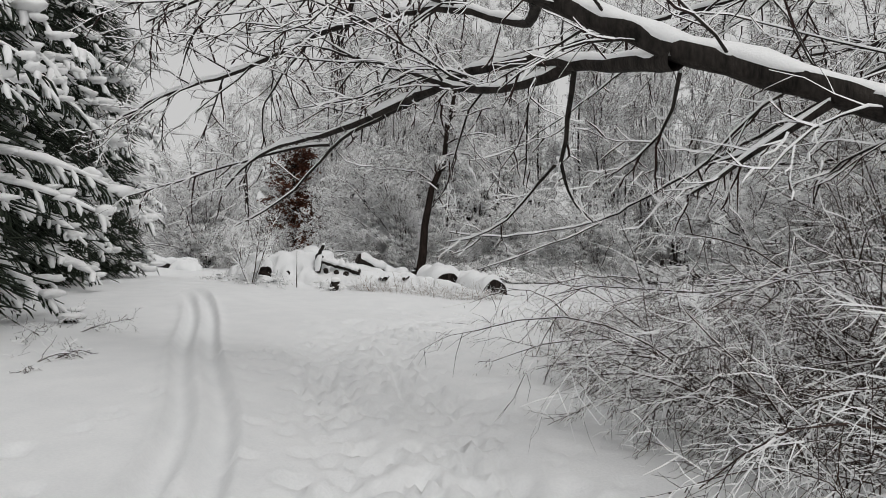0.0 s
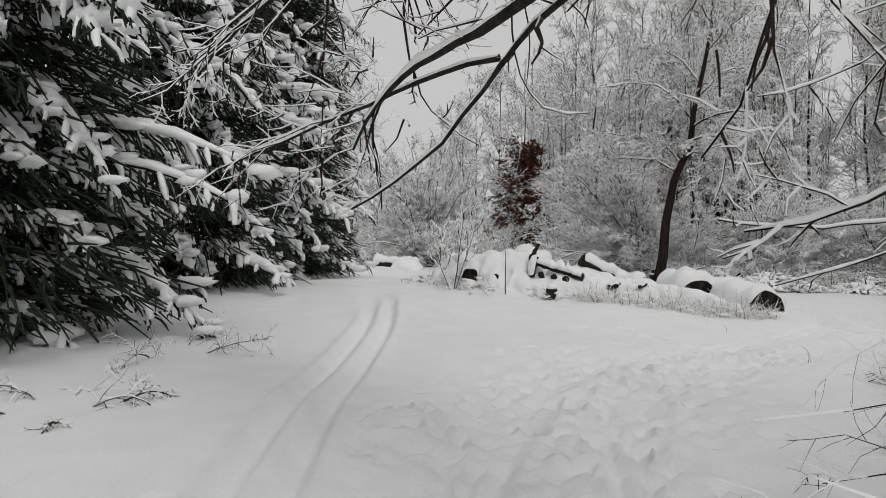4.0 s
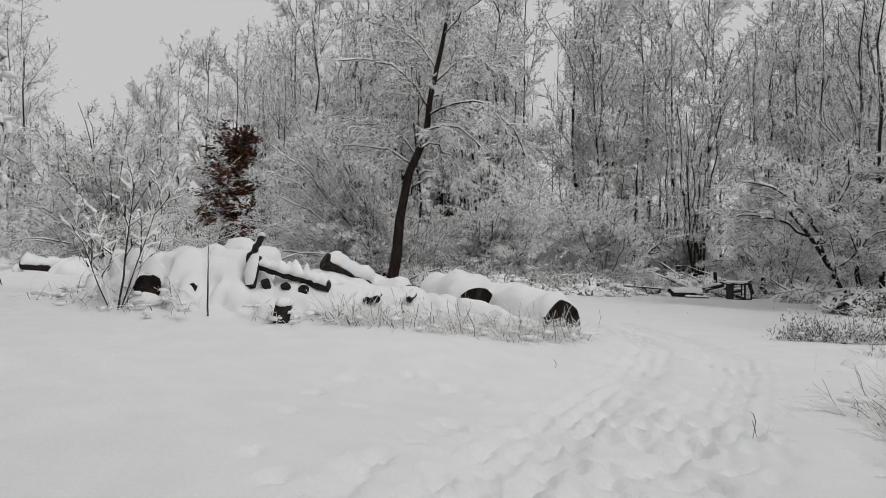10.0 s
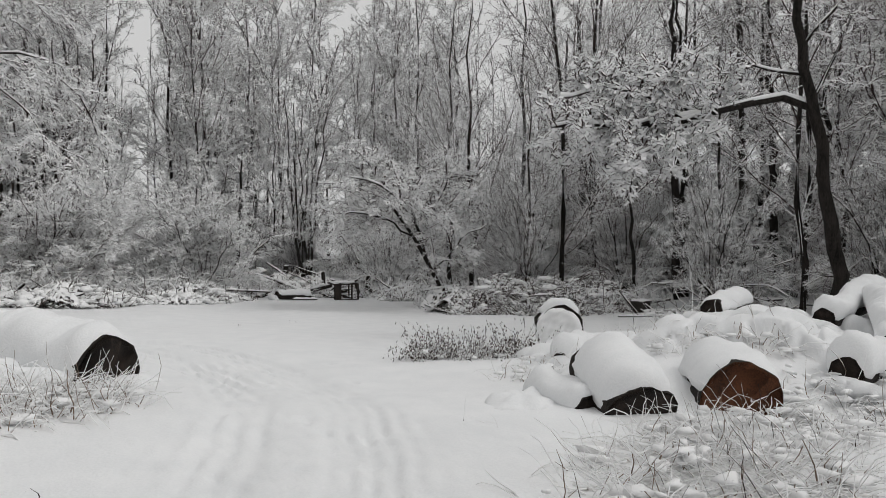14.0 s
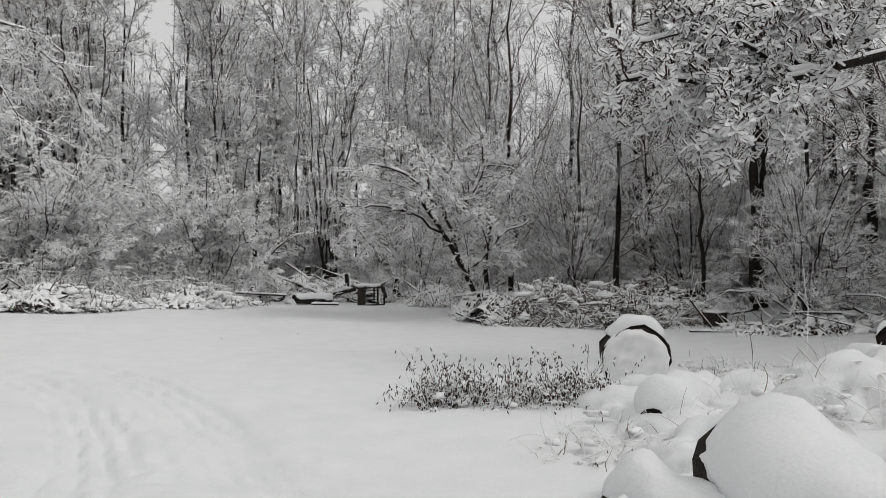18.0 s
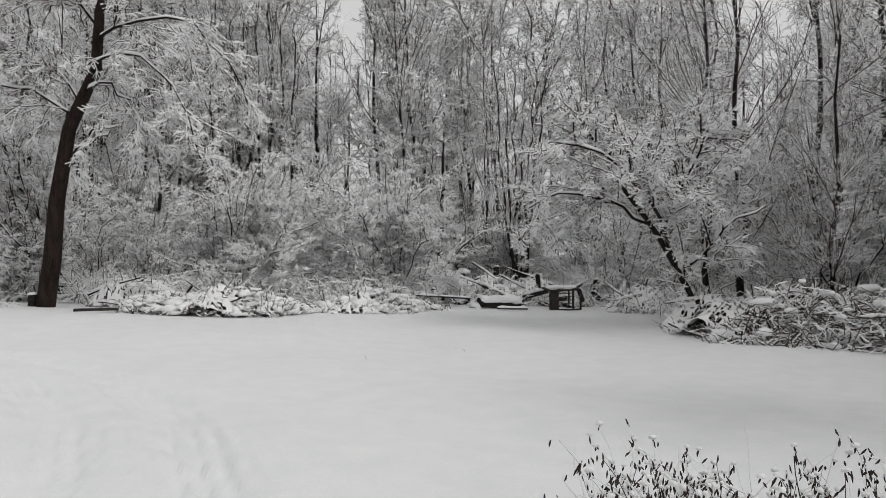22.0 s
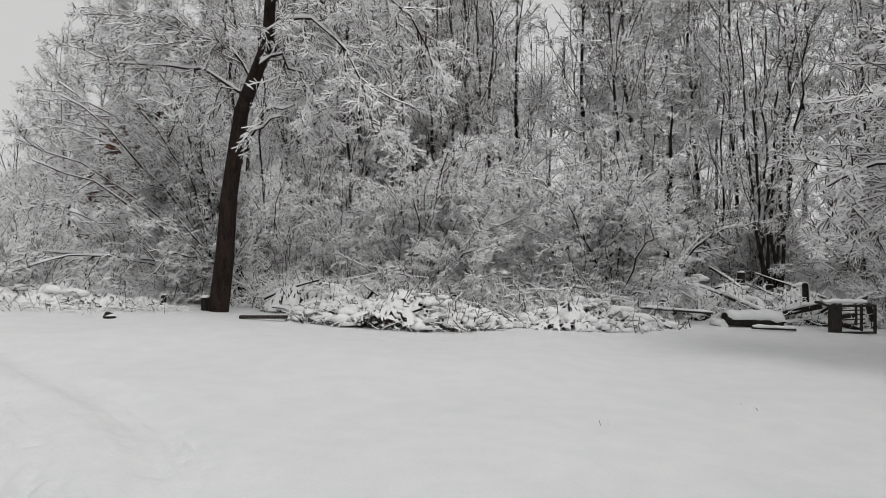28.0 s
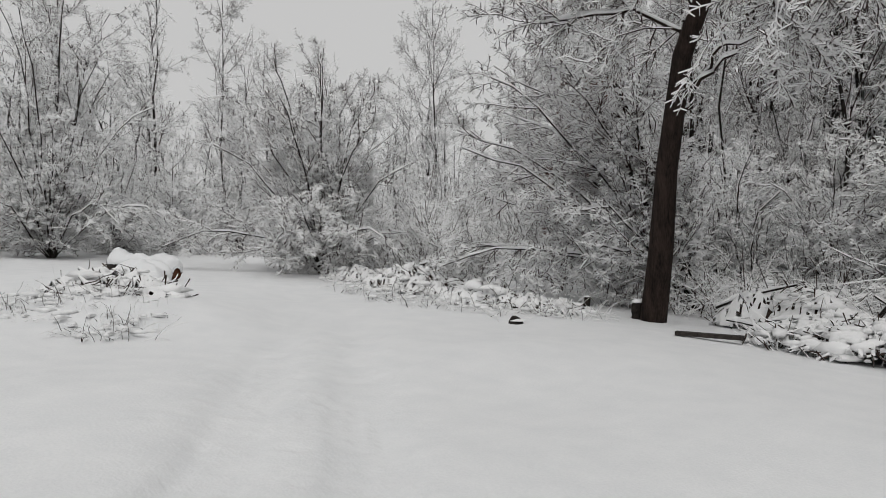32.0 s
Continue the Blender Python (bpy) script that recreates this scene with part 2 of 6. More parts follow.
def blob(b, c, s, rng, mat=0, n=7, m=10, rough=0.15, turn=0.0, flat_base=0.35):
    """A lump of snow with an uneven skin."""
    th = np.linspace(0.02, np.pi - 0.02, n)[:, None]
    ph = np.arange(m)[None] / m * 2 * np.pi + turn
    k1, k2 = rng.uniform(1, 3, 2)
    o = rng.uniform(0, 6, 4)
    rad = 1 + rough * (np.sin(k1 * 2 * ph + o[0]) * np.sin(2 * th + o[1]) + 0.7 * np.sin(3 * ph + o[2]) * np.sin(k2 * 2 * th + o[3])) * np.sin(th)
    v = np.stack([rad * np.sin(th) * np.cos(ph), rad * np.sin(th) * np.sin(ph), rad * np.cos(th) * np.ones_like(ph)], -1)
    v[..., 2] = np.where(v[..., 2] < 0, v[..., 2] * flat_base, v[..., 2])
    ct, st = math.cos(turn), math.sin(turn)
    x, y = v[..., 0] * s[0], v[..., 1] * s[1]
    v = np.stack([x * ct - y * st, x * st + y * ct, v[..., 2] * s[2]], -1) + np.asarray(c)
    loft(b, v[::-1], mat, True)


def lumps(v, rng, size, high):
    """Uneven relief for a snow surface, at two scales."""
    out = np.zeros(v.shape[:-1])
    for scale, part in ((1.0, 0.6), (2.3, 0.45), (4.7, 0.25)):
        for _ in range(3):
            k = rng.normal(0, 1, 3) * scale / size
            out += part / 1.7 * np.sin(v @ k * 2.2 + rng.uniform(0, 6.28))
    return v + (out * high)[..., None] * np.array([0.35, 0.35, 1.0])


def bend(rng, start, way, length, n, wiggle=0.12, pull=0.0):
    """A crooked line from start along way; pull lifts (+) or sags (-) it."""
    d = np.asarray(way, float)
    d = d / (np.linalg.norm(d) + 1e-9)
    p = [np.asarray(start, float)]
    jolts = rng.standard_normal((n, 3)) * wiggle
    for k in range(n):
        d = d + jolts[k]
        d[2] += pull / n
        d /= np.linalg.norm(d) + 1e-9
        p.append(p[-1] + d * length / n)
    return np.array(p)


def off_way(rng, d, angle, spin=None):
    """A direction at an angle from d."""
    d = d / (np.linalg.norm(d) + 1e-9)
    a = np.cross(d, (0.3, 0.2, 0.9))
    a /= np.linalg.norm(a) + 1e-9
    c = np.cross(d, a)
    s = rng.uniform(0, 2 * np.pi) if spin is None else spin
    return math.cos(angle) * d + math.sin(angle) * (math.cos(s) * a + math.sin(s) * c)


def sprout(rng, out, line, radii, level, spec):
    """Grows side branches from a line, level by level. spec: rows of (count, length, spread, radius, points, wiggle, pull, from)."""
    out.append((line, radii, level))
    if level >= len(spec):
        return
    count, length, spread, rad, n, wig, pull, start = spec[level]
    count = int(count * rng.uniform(0.8, 1.2) + 0.5)
    size = np.linalg.norm(line[-1] - line[0])
    if n == 1 and level == len(spec) - 1:
        f = start + (1 - start) * (np.arange(count) + rng.random(count)) / count
        s = f * (len(line) - 1)
        i = np.minimum(s.astype(int), len(line) - 2)
        u = (s - i)[:, None]
        p = line[i] * (1 - u) + line[i + 1] * u
        d = line[i + 1] - line[i]
        d = d / (np.linalg.norm(d, axis=1, keepdims=True) + 1e-9)
        a = np.cross(d, (0.3, 0.2, 0.9))
        a /= np.linalg.norm(a, axis=1, keepdims=True) + 1e-9
        c = np.cross(d, a)
        spin = (rng.uniform(0, 6.28) + 2.4 * np.arange(count) + rng.uniform(-0.5, 0.5, count))[:, None]
        ang = (spread * rng.uniform(0.6, 1.35, count))[:, None]
        way = np.cos(ang) * d + np.sin(ang) * (np.cos(spin) * a + np.sin(spin) * c)
        way[:, 2] += pull
        way /= np.linalg.norm(way, axis=1, keepdims=True)
        long = (length if length > 0 else -length * size) * (1.15 - 0.6 * f) * rng.uniform(0.6, 1.3, count)
        out.append((np.stack([p, p + way * long[:, None]]), np.array([rad, rad]), -1))
        return
    spin = rng.uniform(0, 6.28)
    for k in range(count):
        f = start + (1 - start) * (k + rng.uniform(0, 1)) / count
        s = f * (len(line) - 1)
        i = min(int(s), len(line) - 2)
        u = s - i
        p = line[i] * (1 - u) + line[i + 1] * u
        d = line[i + 1] - line[i]
        r0 = radii[i] * (1 - u) + radii[i + 1] * u
        spin += 2.4 + rng.uniform(-0.5, 0.5)
        way = off_way(rng, d, spread * rng.uniform(0.75, 1.25), spin)
        size_k = (length if length > 0 else -length * size) * (1.15 - 0.6 * f) * rng.uniform(0.7, 1.25)
        child = bend(rng, p, way, size_k, n, wig, pull)
        cr = np.linspace(min(rad, r0 * 0.75), min(rad, r0 * 0.75) * 0.45, n + 1)
        sprout(rng, out, child, cr, level + 1, spec)


def bare_tree(name, out, thick=0.03, load=0.02, deep=0.05, seed=0, bark=None, label="", category="tree", sides=8):
    """Parts from grown lines: trunk with limbs, twigs with snow, snow on the limbs."""
    rng = np.random.default_rng(seed)
    wood, fine, snow = Build(), Build(), Build()
    for p, r, level in out:
        if level < 0:
            spray(fine, p[0], p[1], r[0], load * rng.uniform(0.6, 1.4, (p.shape[1], 1)))
        elif r.max() > thick:
            tube(wood, p, r, sides if level == 0 else 5, 0)
            if level > 0 or abs(p[-1][2] - p[0][2]) < 0.9 * np.linalg.norm(p[-1] - p[0]):
                snow_ridge(snow, p, r, deep, rng)
        else:
            twig(fine, p, r, load * rng.uniform(0.5, 1.4))
    root = new(name)
    wood.make("trunk", bark or BARK, root)
    if fine.v:
        fine.make("crown", [TWIG, SNOW_LOAD], root, "fine bare twigs coated with snow")
    if snow.v:
        snow.make("snow_cover", SNOW_LOAD, root, "snow lying along the limbs")
    return tagged(root, label, category)


def put(x, y, dz=0.0, turn=0.0, s=1.0, sz=None):
    return pose(x, y, ground_at(x, y) + dz, 0, 0, turn) @ Matrix.Diagonal((s, s, sz or s, 1))


# ---- snow-covered ground, one sheet to the horizon ----
def spaced(lo, a, b, hi, step):
    inner = np.arange(a, b + 1e-6, step)
    left = a - np.cumsum(step * 1.18 ** np.arange(1, 200))
    right = b + np.cumsum(step * 1.18 ** np.arange(1, 200))
    left, right = left[left > lo], right[right < hi]
    return np.r_[lo, left[::-1], inner, right, hi]


def along(path, step):
    path = np.array(path, float)
    for _ in range(3):
        cut = np.stack([0.75 * path[:-1] + 0.25 * path[1:], 0.25 * path[:-1] + 0.75 * path[1:]], 1).reshape(-1, 2)
        path = np.concatenate([path[:1], cut, path[-1:]])
    s = np.r_[0, np.cumsum(np.linalg.norm(np.diff(path, axis=0), axis=1))]
    u = np.arange(0, s[-1], step)
    return np.stack([np.interp(u, s, path[:, 0]), np.interp(u, s, path[:, 1])], 1), u


SKI = [(-0.9, -3), (-1.68, 3.9), (-3.94, 8.3), (-6.1, 13.4), (-8.6, 17.6), (-11.2, 22), (-16, 30), (-24, 39), (-34, 47)]
TRAIL = [(0.2, -3), (0.1, 1.5), (-0.5, 4.5), (-1.4, 7), (-2.0, 9), (-2.1, 11.2), (-1.2, 13.3), (-0.2, 15.3), (0.7, 17), (1.3, 18.6), (1.6, 21), (1.4, 23), (0.9, 25), (-0.3, 27.3), (-1.8, 29.1), (-3.7, 30.4), (-9, 34.5), (-16, 38.5), (-26, 43), (-36, 48)]

TRAMPLED = (-3.0, 8.4)


def ground_sheet():
    gx, gy = spaced(-400, -6.5, 3.5, 400, 0.045), spaced(-300, 1.5, 31, 500, 0.075)
    x, y = np.meshgrid(gx, gy)
    z = land(x, y)
    rng = np.random.default_rng(5)
    # gentle drifts
    for _ in range(26):
        kx, ky = rng.normal(0, 0.9, 2)
        z += 0.010 * np.sin(kx * x + ky * y + rng.uniform(0, 6.3))
    inner = (x > -14) & (x < 12) & (y > -4) & (y < 42)
    # ski track: two narrow lanes
    pts, _ = along(SKI, 0.25)
    near = np.full(x.shape, 9.0)
    signed = np.zeros(x.shape)
    xi, yi = x[inner], y[inner]
    best, sg = np.full(xi.shape, 9.0), np.zeros(xi.shape)
    for a, c in zip(pts[:-1], pts[1:]):
        d = c - a
        d = d / np.linalg.norm(d)
        rx, ry = xi - a[0], yi - a[1]
        al = rx * d[0] + ry * d[1]
        cr = rx * d[1] - ry * d[0]
        ok = (al > -0.05) & (al < 0.3) & (np.abs(cr) < best)
        best = np.where(ok, np.abs(cr), best)
        sg = np.where(ok, cr, sg)
    cut = -0.09 * np.exp(-(((np.abs(sg) - 0.18) / 0.1) ** 4)) + 0.04 * np.exp(-((sg / 0.06) ** 2)) + 0.05 * np.exp(-(((np.abs(sg) - 0.31) / 0.06) ** 2))
    zi = z[inner] + np.where(best < 2, cut, 0)
    # the trodden path: lower, rutted, full of prints
    pts, _ = along(TRAIL, 0.25)
    best, sg, ln = np.full(xi.shape, 9.0), np.zeros(xi.shape), np.zeros(xi.shape)
    for k, (a, c) in enumerate(zip(pts[:-1], pts[1:])):
        d = c - a
        d = d / np.linalg.norm(d)
        rx, ry = xi - a[0], yi - a[1]
        al = rx * d[0] + ry * d[1]
        cr = rx * d[1] - ry * d[0]
        ok = (al > -0.06) & (al < 0.32) & (np.abs(cr) < best)
        best = np.where(ok, np.abs(cr), best)
        sg, ln = np.where(ok, cr, sg), np.where(ok, k * 0.25 + al, ln)
    wide = 0.95 + 0.12 * np.sin(ln * 0.7) + 0.3 * np.exp(-((yi - 11) / 3) ** 2)
    inside = smooth((wide + 0.25 - best) / 0.4)
    # two lanes of tyre tread, each with its own grooves
    lane = np.exp(-(((np.abs(sg) - 0.5) / 0.3) ** 4))
    drift = np.zeros(xi.shape)
    for _ in range(9):
        kx, ky = rng.normal(0, 2.2, 2)
        drift += 0.55 * np.sin(kx * xi + ky * yi + rng.uniform(0, 6.28))
    tread = np.sin(sg * 34 + 1.2 * drift) * (0.6 + 0.4 * np.sin(ln * 9 + 3 * drift))
    patchy = np.clip(0.6 + 0.3 * drift, 0.25, 1.3)
    strong = 0.9 + 0.1 * smooth((19 - yi) / 4)
    zi = zi - inside * 0.03 - inside * strong * ((0.045 + 0.035 * smooth((yi - 19) / 3)) * lane + (0.012 + 0.03 * lane) * tread * patchy)
    dims = []
    for k in range(1500):
        q = pts[rng.integers(0, len(pts) - 1) if k < 700 else rng.integers(16, 74)]
        if q[1] > 22 and rng.random() < 0.6:
            continue
        dims.append((q[0] + rng.normal(0, 0.55), q[1] + rng.normal(0, 0.3), rng.uniform(0.05, 0.10), rng.uniform(0.008, 0.03 if q[1] > 15 else 0.06), rng.uniform(0, 3.1)))
    for k in range(150):
        dims.append((rng.uniform(-3.5, 1.0), rng.uniform(2, 16), rng.uniform(0.06, 0.12), rng.uniform(0.02, 0.05), rng.uniform(0, 3.1)))
    for k in range(26):
        dims.append((TRAMPLED[0] + rng.normal(0, 0.4), TRAMPLED[1] + rng.normal(0, 0.35), rng.uniform(0.06, 0.1), rng.uniform(0.04, 0.07), rng.uniform(0, 3.1)))
    for px, py, w, dp, an in dims:
        m = (np.abs(xi - px) < 0.5) & (np.abs(yi - py) < 0.5)
        rx, ry = xi[m] - px, yi[m] - py
        u, v = rx * math.cos(an) + ry * math.sin(an), -rx * math.sin(an) + ry * math.cos(an)
        e = np.sqrt((u / (w * 1.5)) ** 2 + (v / w) ** 2)
        zi[m] += -dp * np.exp(-e**4) + 0.35 * dp * np.exp(-((e - 1.35) / 0.3) ** 2)
    z[inner] = zi + rng.normal(0, 0.0025, zi.shape) + inside * rng.normal(0, 0.006, zi.shape)
    h, w = x.shape
    i = np.arange(h - 1)[:, None] * w + np.arange(w - 1)[None]
    b = Build()
    b.add(np.stack([x, y, z], -1).reshape(-1, 3), np.stack([i, i + 1, i + w + 1, i + w], -1).reshape(-1, 4))
    tagged(b.make("ground", SNOW), "fresh white snow with ski and foot tracks", "snow ground", kind="structure")


ground_sheet()


# ---- branches grown many at a time ----
def grow(rng, P, R, count, length, spread, radius, pts, wig, pull, start, flat=1.0, env=None):
    """Children of all lines P (n, k, 3): rows of points and radii. A negative length is a share of the parent's.
    flat under 1 lays the sprays level; env (centre, half axes) is the rounded outline of the crown."""
    n, k, _ = P.shape
    size = np.linalg.norm(np.diff(P, axis=1), axis=2).sum(1)
    reps = np.maximum(1, np.round(count * (0.4 + 0.6 * size / (size.mean() + 1e-9)) + rng.uniform(-0.5, 0.5, n))).astype(int)
    who = np.repeat(np.arange(n), reps)
    m = len(who)
    f = start + (1 - start) * rng.random(m)
    s = f * (k - 1)
    i = np.minimum(s.astype(int), k - 2)
    u = (s - i)[:, None]
    p = P[who, i] * (1 - u) + P[who, i + 1] * u
    d = P[who, i + 1] - P[who, i]
    d = d / (np.linalg.norm(d, axis=1, keepdims=True) + 1e-9)
    side = np.cross(d, rng.standard_normal((m, 3)))
    side[:, 2] *= flat
    side /= np.linalg.norm(side, axis=1, keepdims=True) + 1e-9
    ang = (spread * rng.uniform(0.6, 1.3, m))[:, None]
    way = np.cos(ang) * d + np.sin(ang) * side
    way /= np.linalg.norm(way, axis=1, keepdims=True) + 1e-9
    long = (length if length > 0 else -length * size[who]) * (1.15 - 0.55 * f) * rng.uniform(0.6, 1.3, m)
    if env is not None:
        c, h = np.asarray(env[0], float), np.asarray(env[1], float)
        o, w = (p - c) / h, way / h
        aa, bb, cc = (w * w).sum(1), (o * w).sum(1), (o * o).sum(1) - 1
        room = (-bb + np.sqrt(np.maximum(bb * bb - aa * cc, 0))) / aa
        long = np.minimum(long, np.maximum(room, 0.25) * rng.uniform(0.82, 1.12, m))
    r0 = np.minimum(radius, (R[who, i] * (1 - u[:, 0]) + R[who, i + 1] * u[:, 0]) * 0.75)
    C = [p]
    for _ in range(pts):
        way = way + rng.standard_normal((m, 3)) * wig
        way[:, 2] += pull / pts
        way /= np.linalg.norm(way, axis=1, keepdims=True)
        C.append(C[-1] + way * (long / pts)[:, None])
    return np.stack(C, 1), r0[:, None] * np.linspace(1, 0.45, pts + 1)[None]


def many_frames(P):
    d = np.gradient(P, axis=1)
    d = d / (np.linalg.norm(d, axis=2, keepdims=True) + 1e-9)
    side = np.cross(d, (0, 0, 1.0))
    flat = np.linalg.norm(side, axis=2, keepdims=True)
    side = np.where(flat > 0.05, side / (flat + 1e-9), np.array([1.0, 0, 0]))
    return side, np.cross(side, d), flat


def many_loft(b, rings, mats):
    """Skins of many lines at once: rings (m, k, s, 3), one material for each side."""
    m, k, s, _ = rings.shape
    j = np.arange(s)
    a = np.arange(k - 1)[:, None] * s
    one = np.stack([a + j, a + (j + 1) % s, a + s + (j + 1) % s, a + s + j], -1).reshape(-1, 4)
    quads = (np.arange(m)[:, None, None] * (k * s) + one[None]).reshape(-1, 4)
    b.add(rings.reshape(-1, 3), quads, None, np.tile(np.asarray(mats), m * (k - 1)))


def snowy_twigs(b, P, R, load, rng, fine=True):
    """Bark below, a ridge of snow above (materials 0 and 1), uneven from twig to twig."""
    side, up, flat = many_frames(P)
    r = R[..., None]
    heap = load * rng.uniform(0.45, 1.35, (len(P), 1, 1)) * np.linspace(1.0, 0.9, P.shape[1])[None, :, None]
    h, w = r * 0.5 + 0.85 * heap * flat**0.7, r + 0.24 * heap * flat
    if fine:
        many_loft(b, np.stack([P - side * w, P + side * w - up * r * 1.2, P + up * h], 2), [0, 1, 1])
    else:
        many_loft(b, np.stack([P - side * w, P - up * r * 1.3, P + side * w, P + up * h], 2), [0, 0, 1, 1])


def bare_limbs(b, P, R, sides=5):
    side, up, _ = many_frames(P)
    a = np.arange(sides) / sides * 2 * np.pi
    many_loft(b, P[:, :, None] + R[..., None, None] * (np.cos(a)[:, None] * side[:, :, None] + np.sin(a)[:, None] * up[:, :, None]), [0] * sides)


def limb_snow(b, P, R, deep, rng):
    side, _, flat = many_frames(P)
    r = R[..., None]
    top = np.array([0, 0, 1.0])
    lump = np.clip(1 + 0.45 * rng.standard_normal((*P.shape[:2], 1)), 0.1, 1.9)
    many_loft(b, np.stack([P - side * r * 0.9 + top * r * 0.4, P + side * r * 0.9 + top * r * 0.4, P + side * r * 0.4 + top * (r + deep * flat * lump), P - side * r * 0.4 + top * (r + deep * flat * lump)], 2), [0] * 4)


def resample(points, k=9):
    p = np.array(points, float)
    s = np.r_[0, np.cumsum(np.linalg.norm(np.diff(p, axis=0), axis=1))]
    q = np.stack([np.interp(np.linspace(0, s[-1], 3 * k), s, p[:, j]) for j in range(3)], 1)
    for _ in range(3):
        q[1:-1] = 0.25 * q[:-2] + 0.5 * q[1:-1] + 0.25 * q[2:]
    return q[np.round(np.linspace(0, 3 * k - 1, k)).astype(int)]


def wood_tree(name, seed, lines, spec, label, env=None, load=0.022, deep=0.05, bark=None, category="tree", sides=8, wander=0.05, skip=0, split=False):
    """lines: (points, radius at foot, radius at tip). spec: a row of grow()'s numbers for each order of branches. The first skip lines are trunks with nothing on them."""
    rng = np.random.default_rng(seed)
    P = np.stack([resample(p) for p, _, _ in lines])
    P[:, 1:-1] += rng.normal(0, wander, P[:, 1:-1].shape)
    R = np.stack([np.linspace(a, c, 9) for _, a, c in lines])
    wood, fine, snow = Build(), Build(), Build()
    limbs = []
    if split:
        bare_limbs(wood, P[:1], R[:1], sides)
        for k in range(1, len(P)):
            limbs.append(Build())
            bare_limbs(limbs[-1], P[k:k + 1], R[k:k + 1], 7)
    else:
        bare_limbs(wood, P, R, sides)
    limb_snow(snow, P, R * 0.95, deep, rng)
    P, R = P[skip:], R[skip:]
    for row in spec:
        P, R = grow(rng, P, R, *row, env=env)
        if row[3] > 0.022:
            bare_limbs(wood, P, R)
            limb_snow(snow, P, R, deep, rng)
        else:
            snowy_twigs(fine, P, R, load, rng, row[3] < 0.008)
    root = new(name)
    wood.make("trunk", bark or BARK, root)
    for limb in limbs:
        limb.make("limb", bark or BARK, root)
    fine.make("crown", [TWIG, SNOW_LOAD], root, "fine bare twigs coated with snow")
    snow.make("snow_cover", SNOW_LOAD, root, "snow lying along the limbs")
    return tagged(root, label, category)


# ---- woods ----
def tall_tree(seed, height, wide, r, name, label, limbs=22, lean=0.0, load=0.024, start=0.2):
    rng = np.random.default_rng(seed)
    trunk = [(0, 0, -0.3), (lean * 0.3 + rng.normal(0, 0.1), rng.normal(0, 0.1), height * 0.33), (lean * 0.7 + rng.normal(0, 0.15), rng.normal(0, 0.15), height * 0.66), (lean, 0, height * 0.97)]
    spec = [(limbs, 4.4, 0.85, 0.0215, 5, 0.12, 0.25, start, 1.0), (12, -0.4, 0.8, 0.010, 3, 0.24, 0.0, 0.08, 0.9), (14, 0.3, 0.95, 0.0075, 1, 0.3, -0.05, 0.05, 1.0)]
    return wood_tree(name, seed, [(trunk, r, 0.015)], spec, label, wander=0.12, env=((lean * 0.6, 0, height * 0.56), (wide, wide, height * 0.48)), load=load)


def dome_lines(seed, limbs, wide, high, foot=0.1, r=0.09, foot_at=(0, 0)):
    """Stems that spread from one foot to a rounded outline."""
    rng = np.random.default_rng(seed)
    out = []
    for k in range(limbs):
        a = k * 2.4 + rng.uniform(-0.3, 0.3)
        q = ((k + 0.5) / limbs) ** 0.42
        x, y = math.cos(a) * q * wide * 0.9, math.sin(a) * q * wide * 0.9
        z = high * (0.16 + 0.72 * math.sqrt(max(1 - q * q, 0.0)))
        out.append(([(foot * math.cos(a), foot * math.sin(a), -0.2), (x * 0.3, y * 0.3, z * 0.45), (x * 0.64, y * 0.64, z * 0.86), (x, y, z)], r * (1.15 - 0.5 * q), 0.013))
    for k in range(7):
        a = k * 0.9 + rng.uniform(-0.2, 0.2)
        x, y = math.cos(a) * wide, math.sin(a) * wide
        out.append(([(foot * math.cos(a), foot * math.sin(a), 0), (x * 0.35, y * 0.35, high * 0.13), (x * 0.7, y * 0.7, high * 0.17), (x, y, high * 0.1)], r * 0.6, 0.012))
    # an eccentric foot draws the lower parts of the stems towards it
    for points, _, _ in out:
        for j, share in enumerate((1.0, 0.62, 0.25)):
            x, y, z = points[j]
            points[j] = (x + foot_at[0] * share, y + foot_at[1] * share, z)
    return out


DOME = [(9, 1.9, 0.75, 0.014, 4, 0.15, -0.05, 0.06, 0.9), (8, -0.45, 0.8, 0.009, 3, 0.26, -0.12, 0.1, 0.9), (11, 0.22, 1.0, 0.007, 1, 0.3, -0.08, 0.05, 1.0)]


def dome_tree(name, seed, wide, high, label, limbs=9, load=0.024, spec=None, category="tree", r=0.09, foot_at=(0, 0)):
    return wood_tree(name, seed, dome_lines(seed, limbs, wide, high, r=r, foot_at=foot_at), spec or DOME, label, ((0, 0, high * 0.42), (wide * 1.08, wide * 1.08, high * 0.6)), load, category=category, split=name in ("broad_tree", "arching_tree"))


tall = [tall_tree(10 + k, 18.0 + k, 4.3 + 0.2 * k, 0.11, "bare_tree", "tall bare winter tree with snow on every twig", limbs=26, lean=0.4 * k - 0.6, load=0.038) for k in range(4)]
slim = [tall_tree(30 + k, 16.0 + 1.2 * k, 2.8, 0.06, "slim_bare_tree", "slim bare forest tree dusted with snow", 18, 0.5 * k - 0.5, 0.022, 0.25) for k in range(3)]
domes = [dome_tree("snowy_bush", 50 + k, 3.0 + 0.3 * k, 6.0 + 0.9 * k, "wide arching bush heaped with fresh snow", 9, 0.034, category="bush", r=0.04) for k in range(4)]


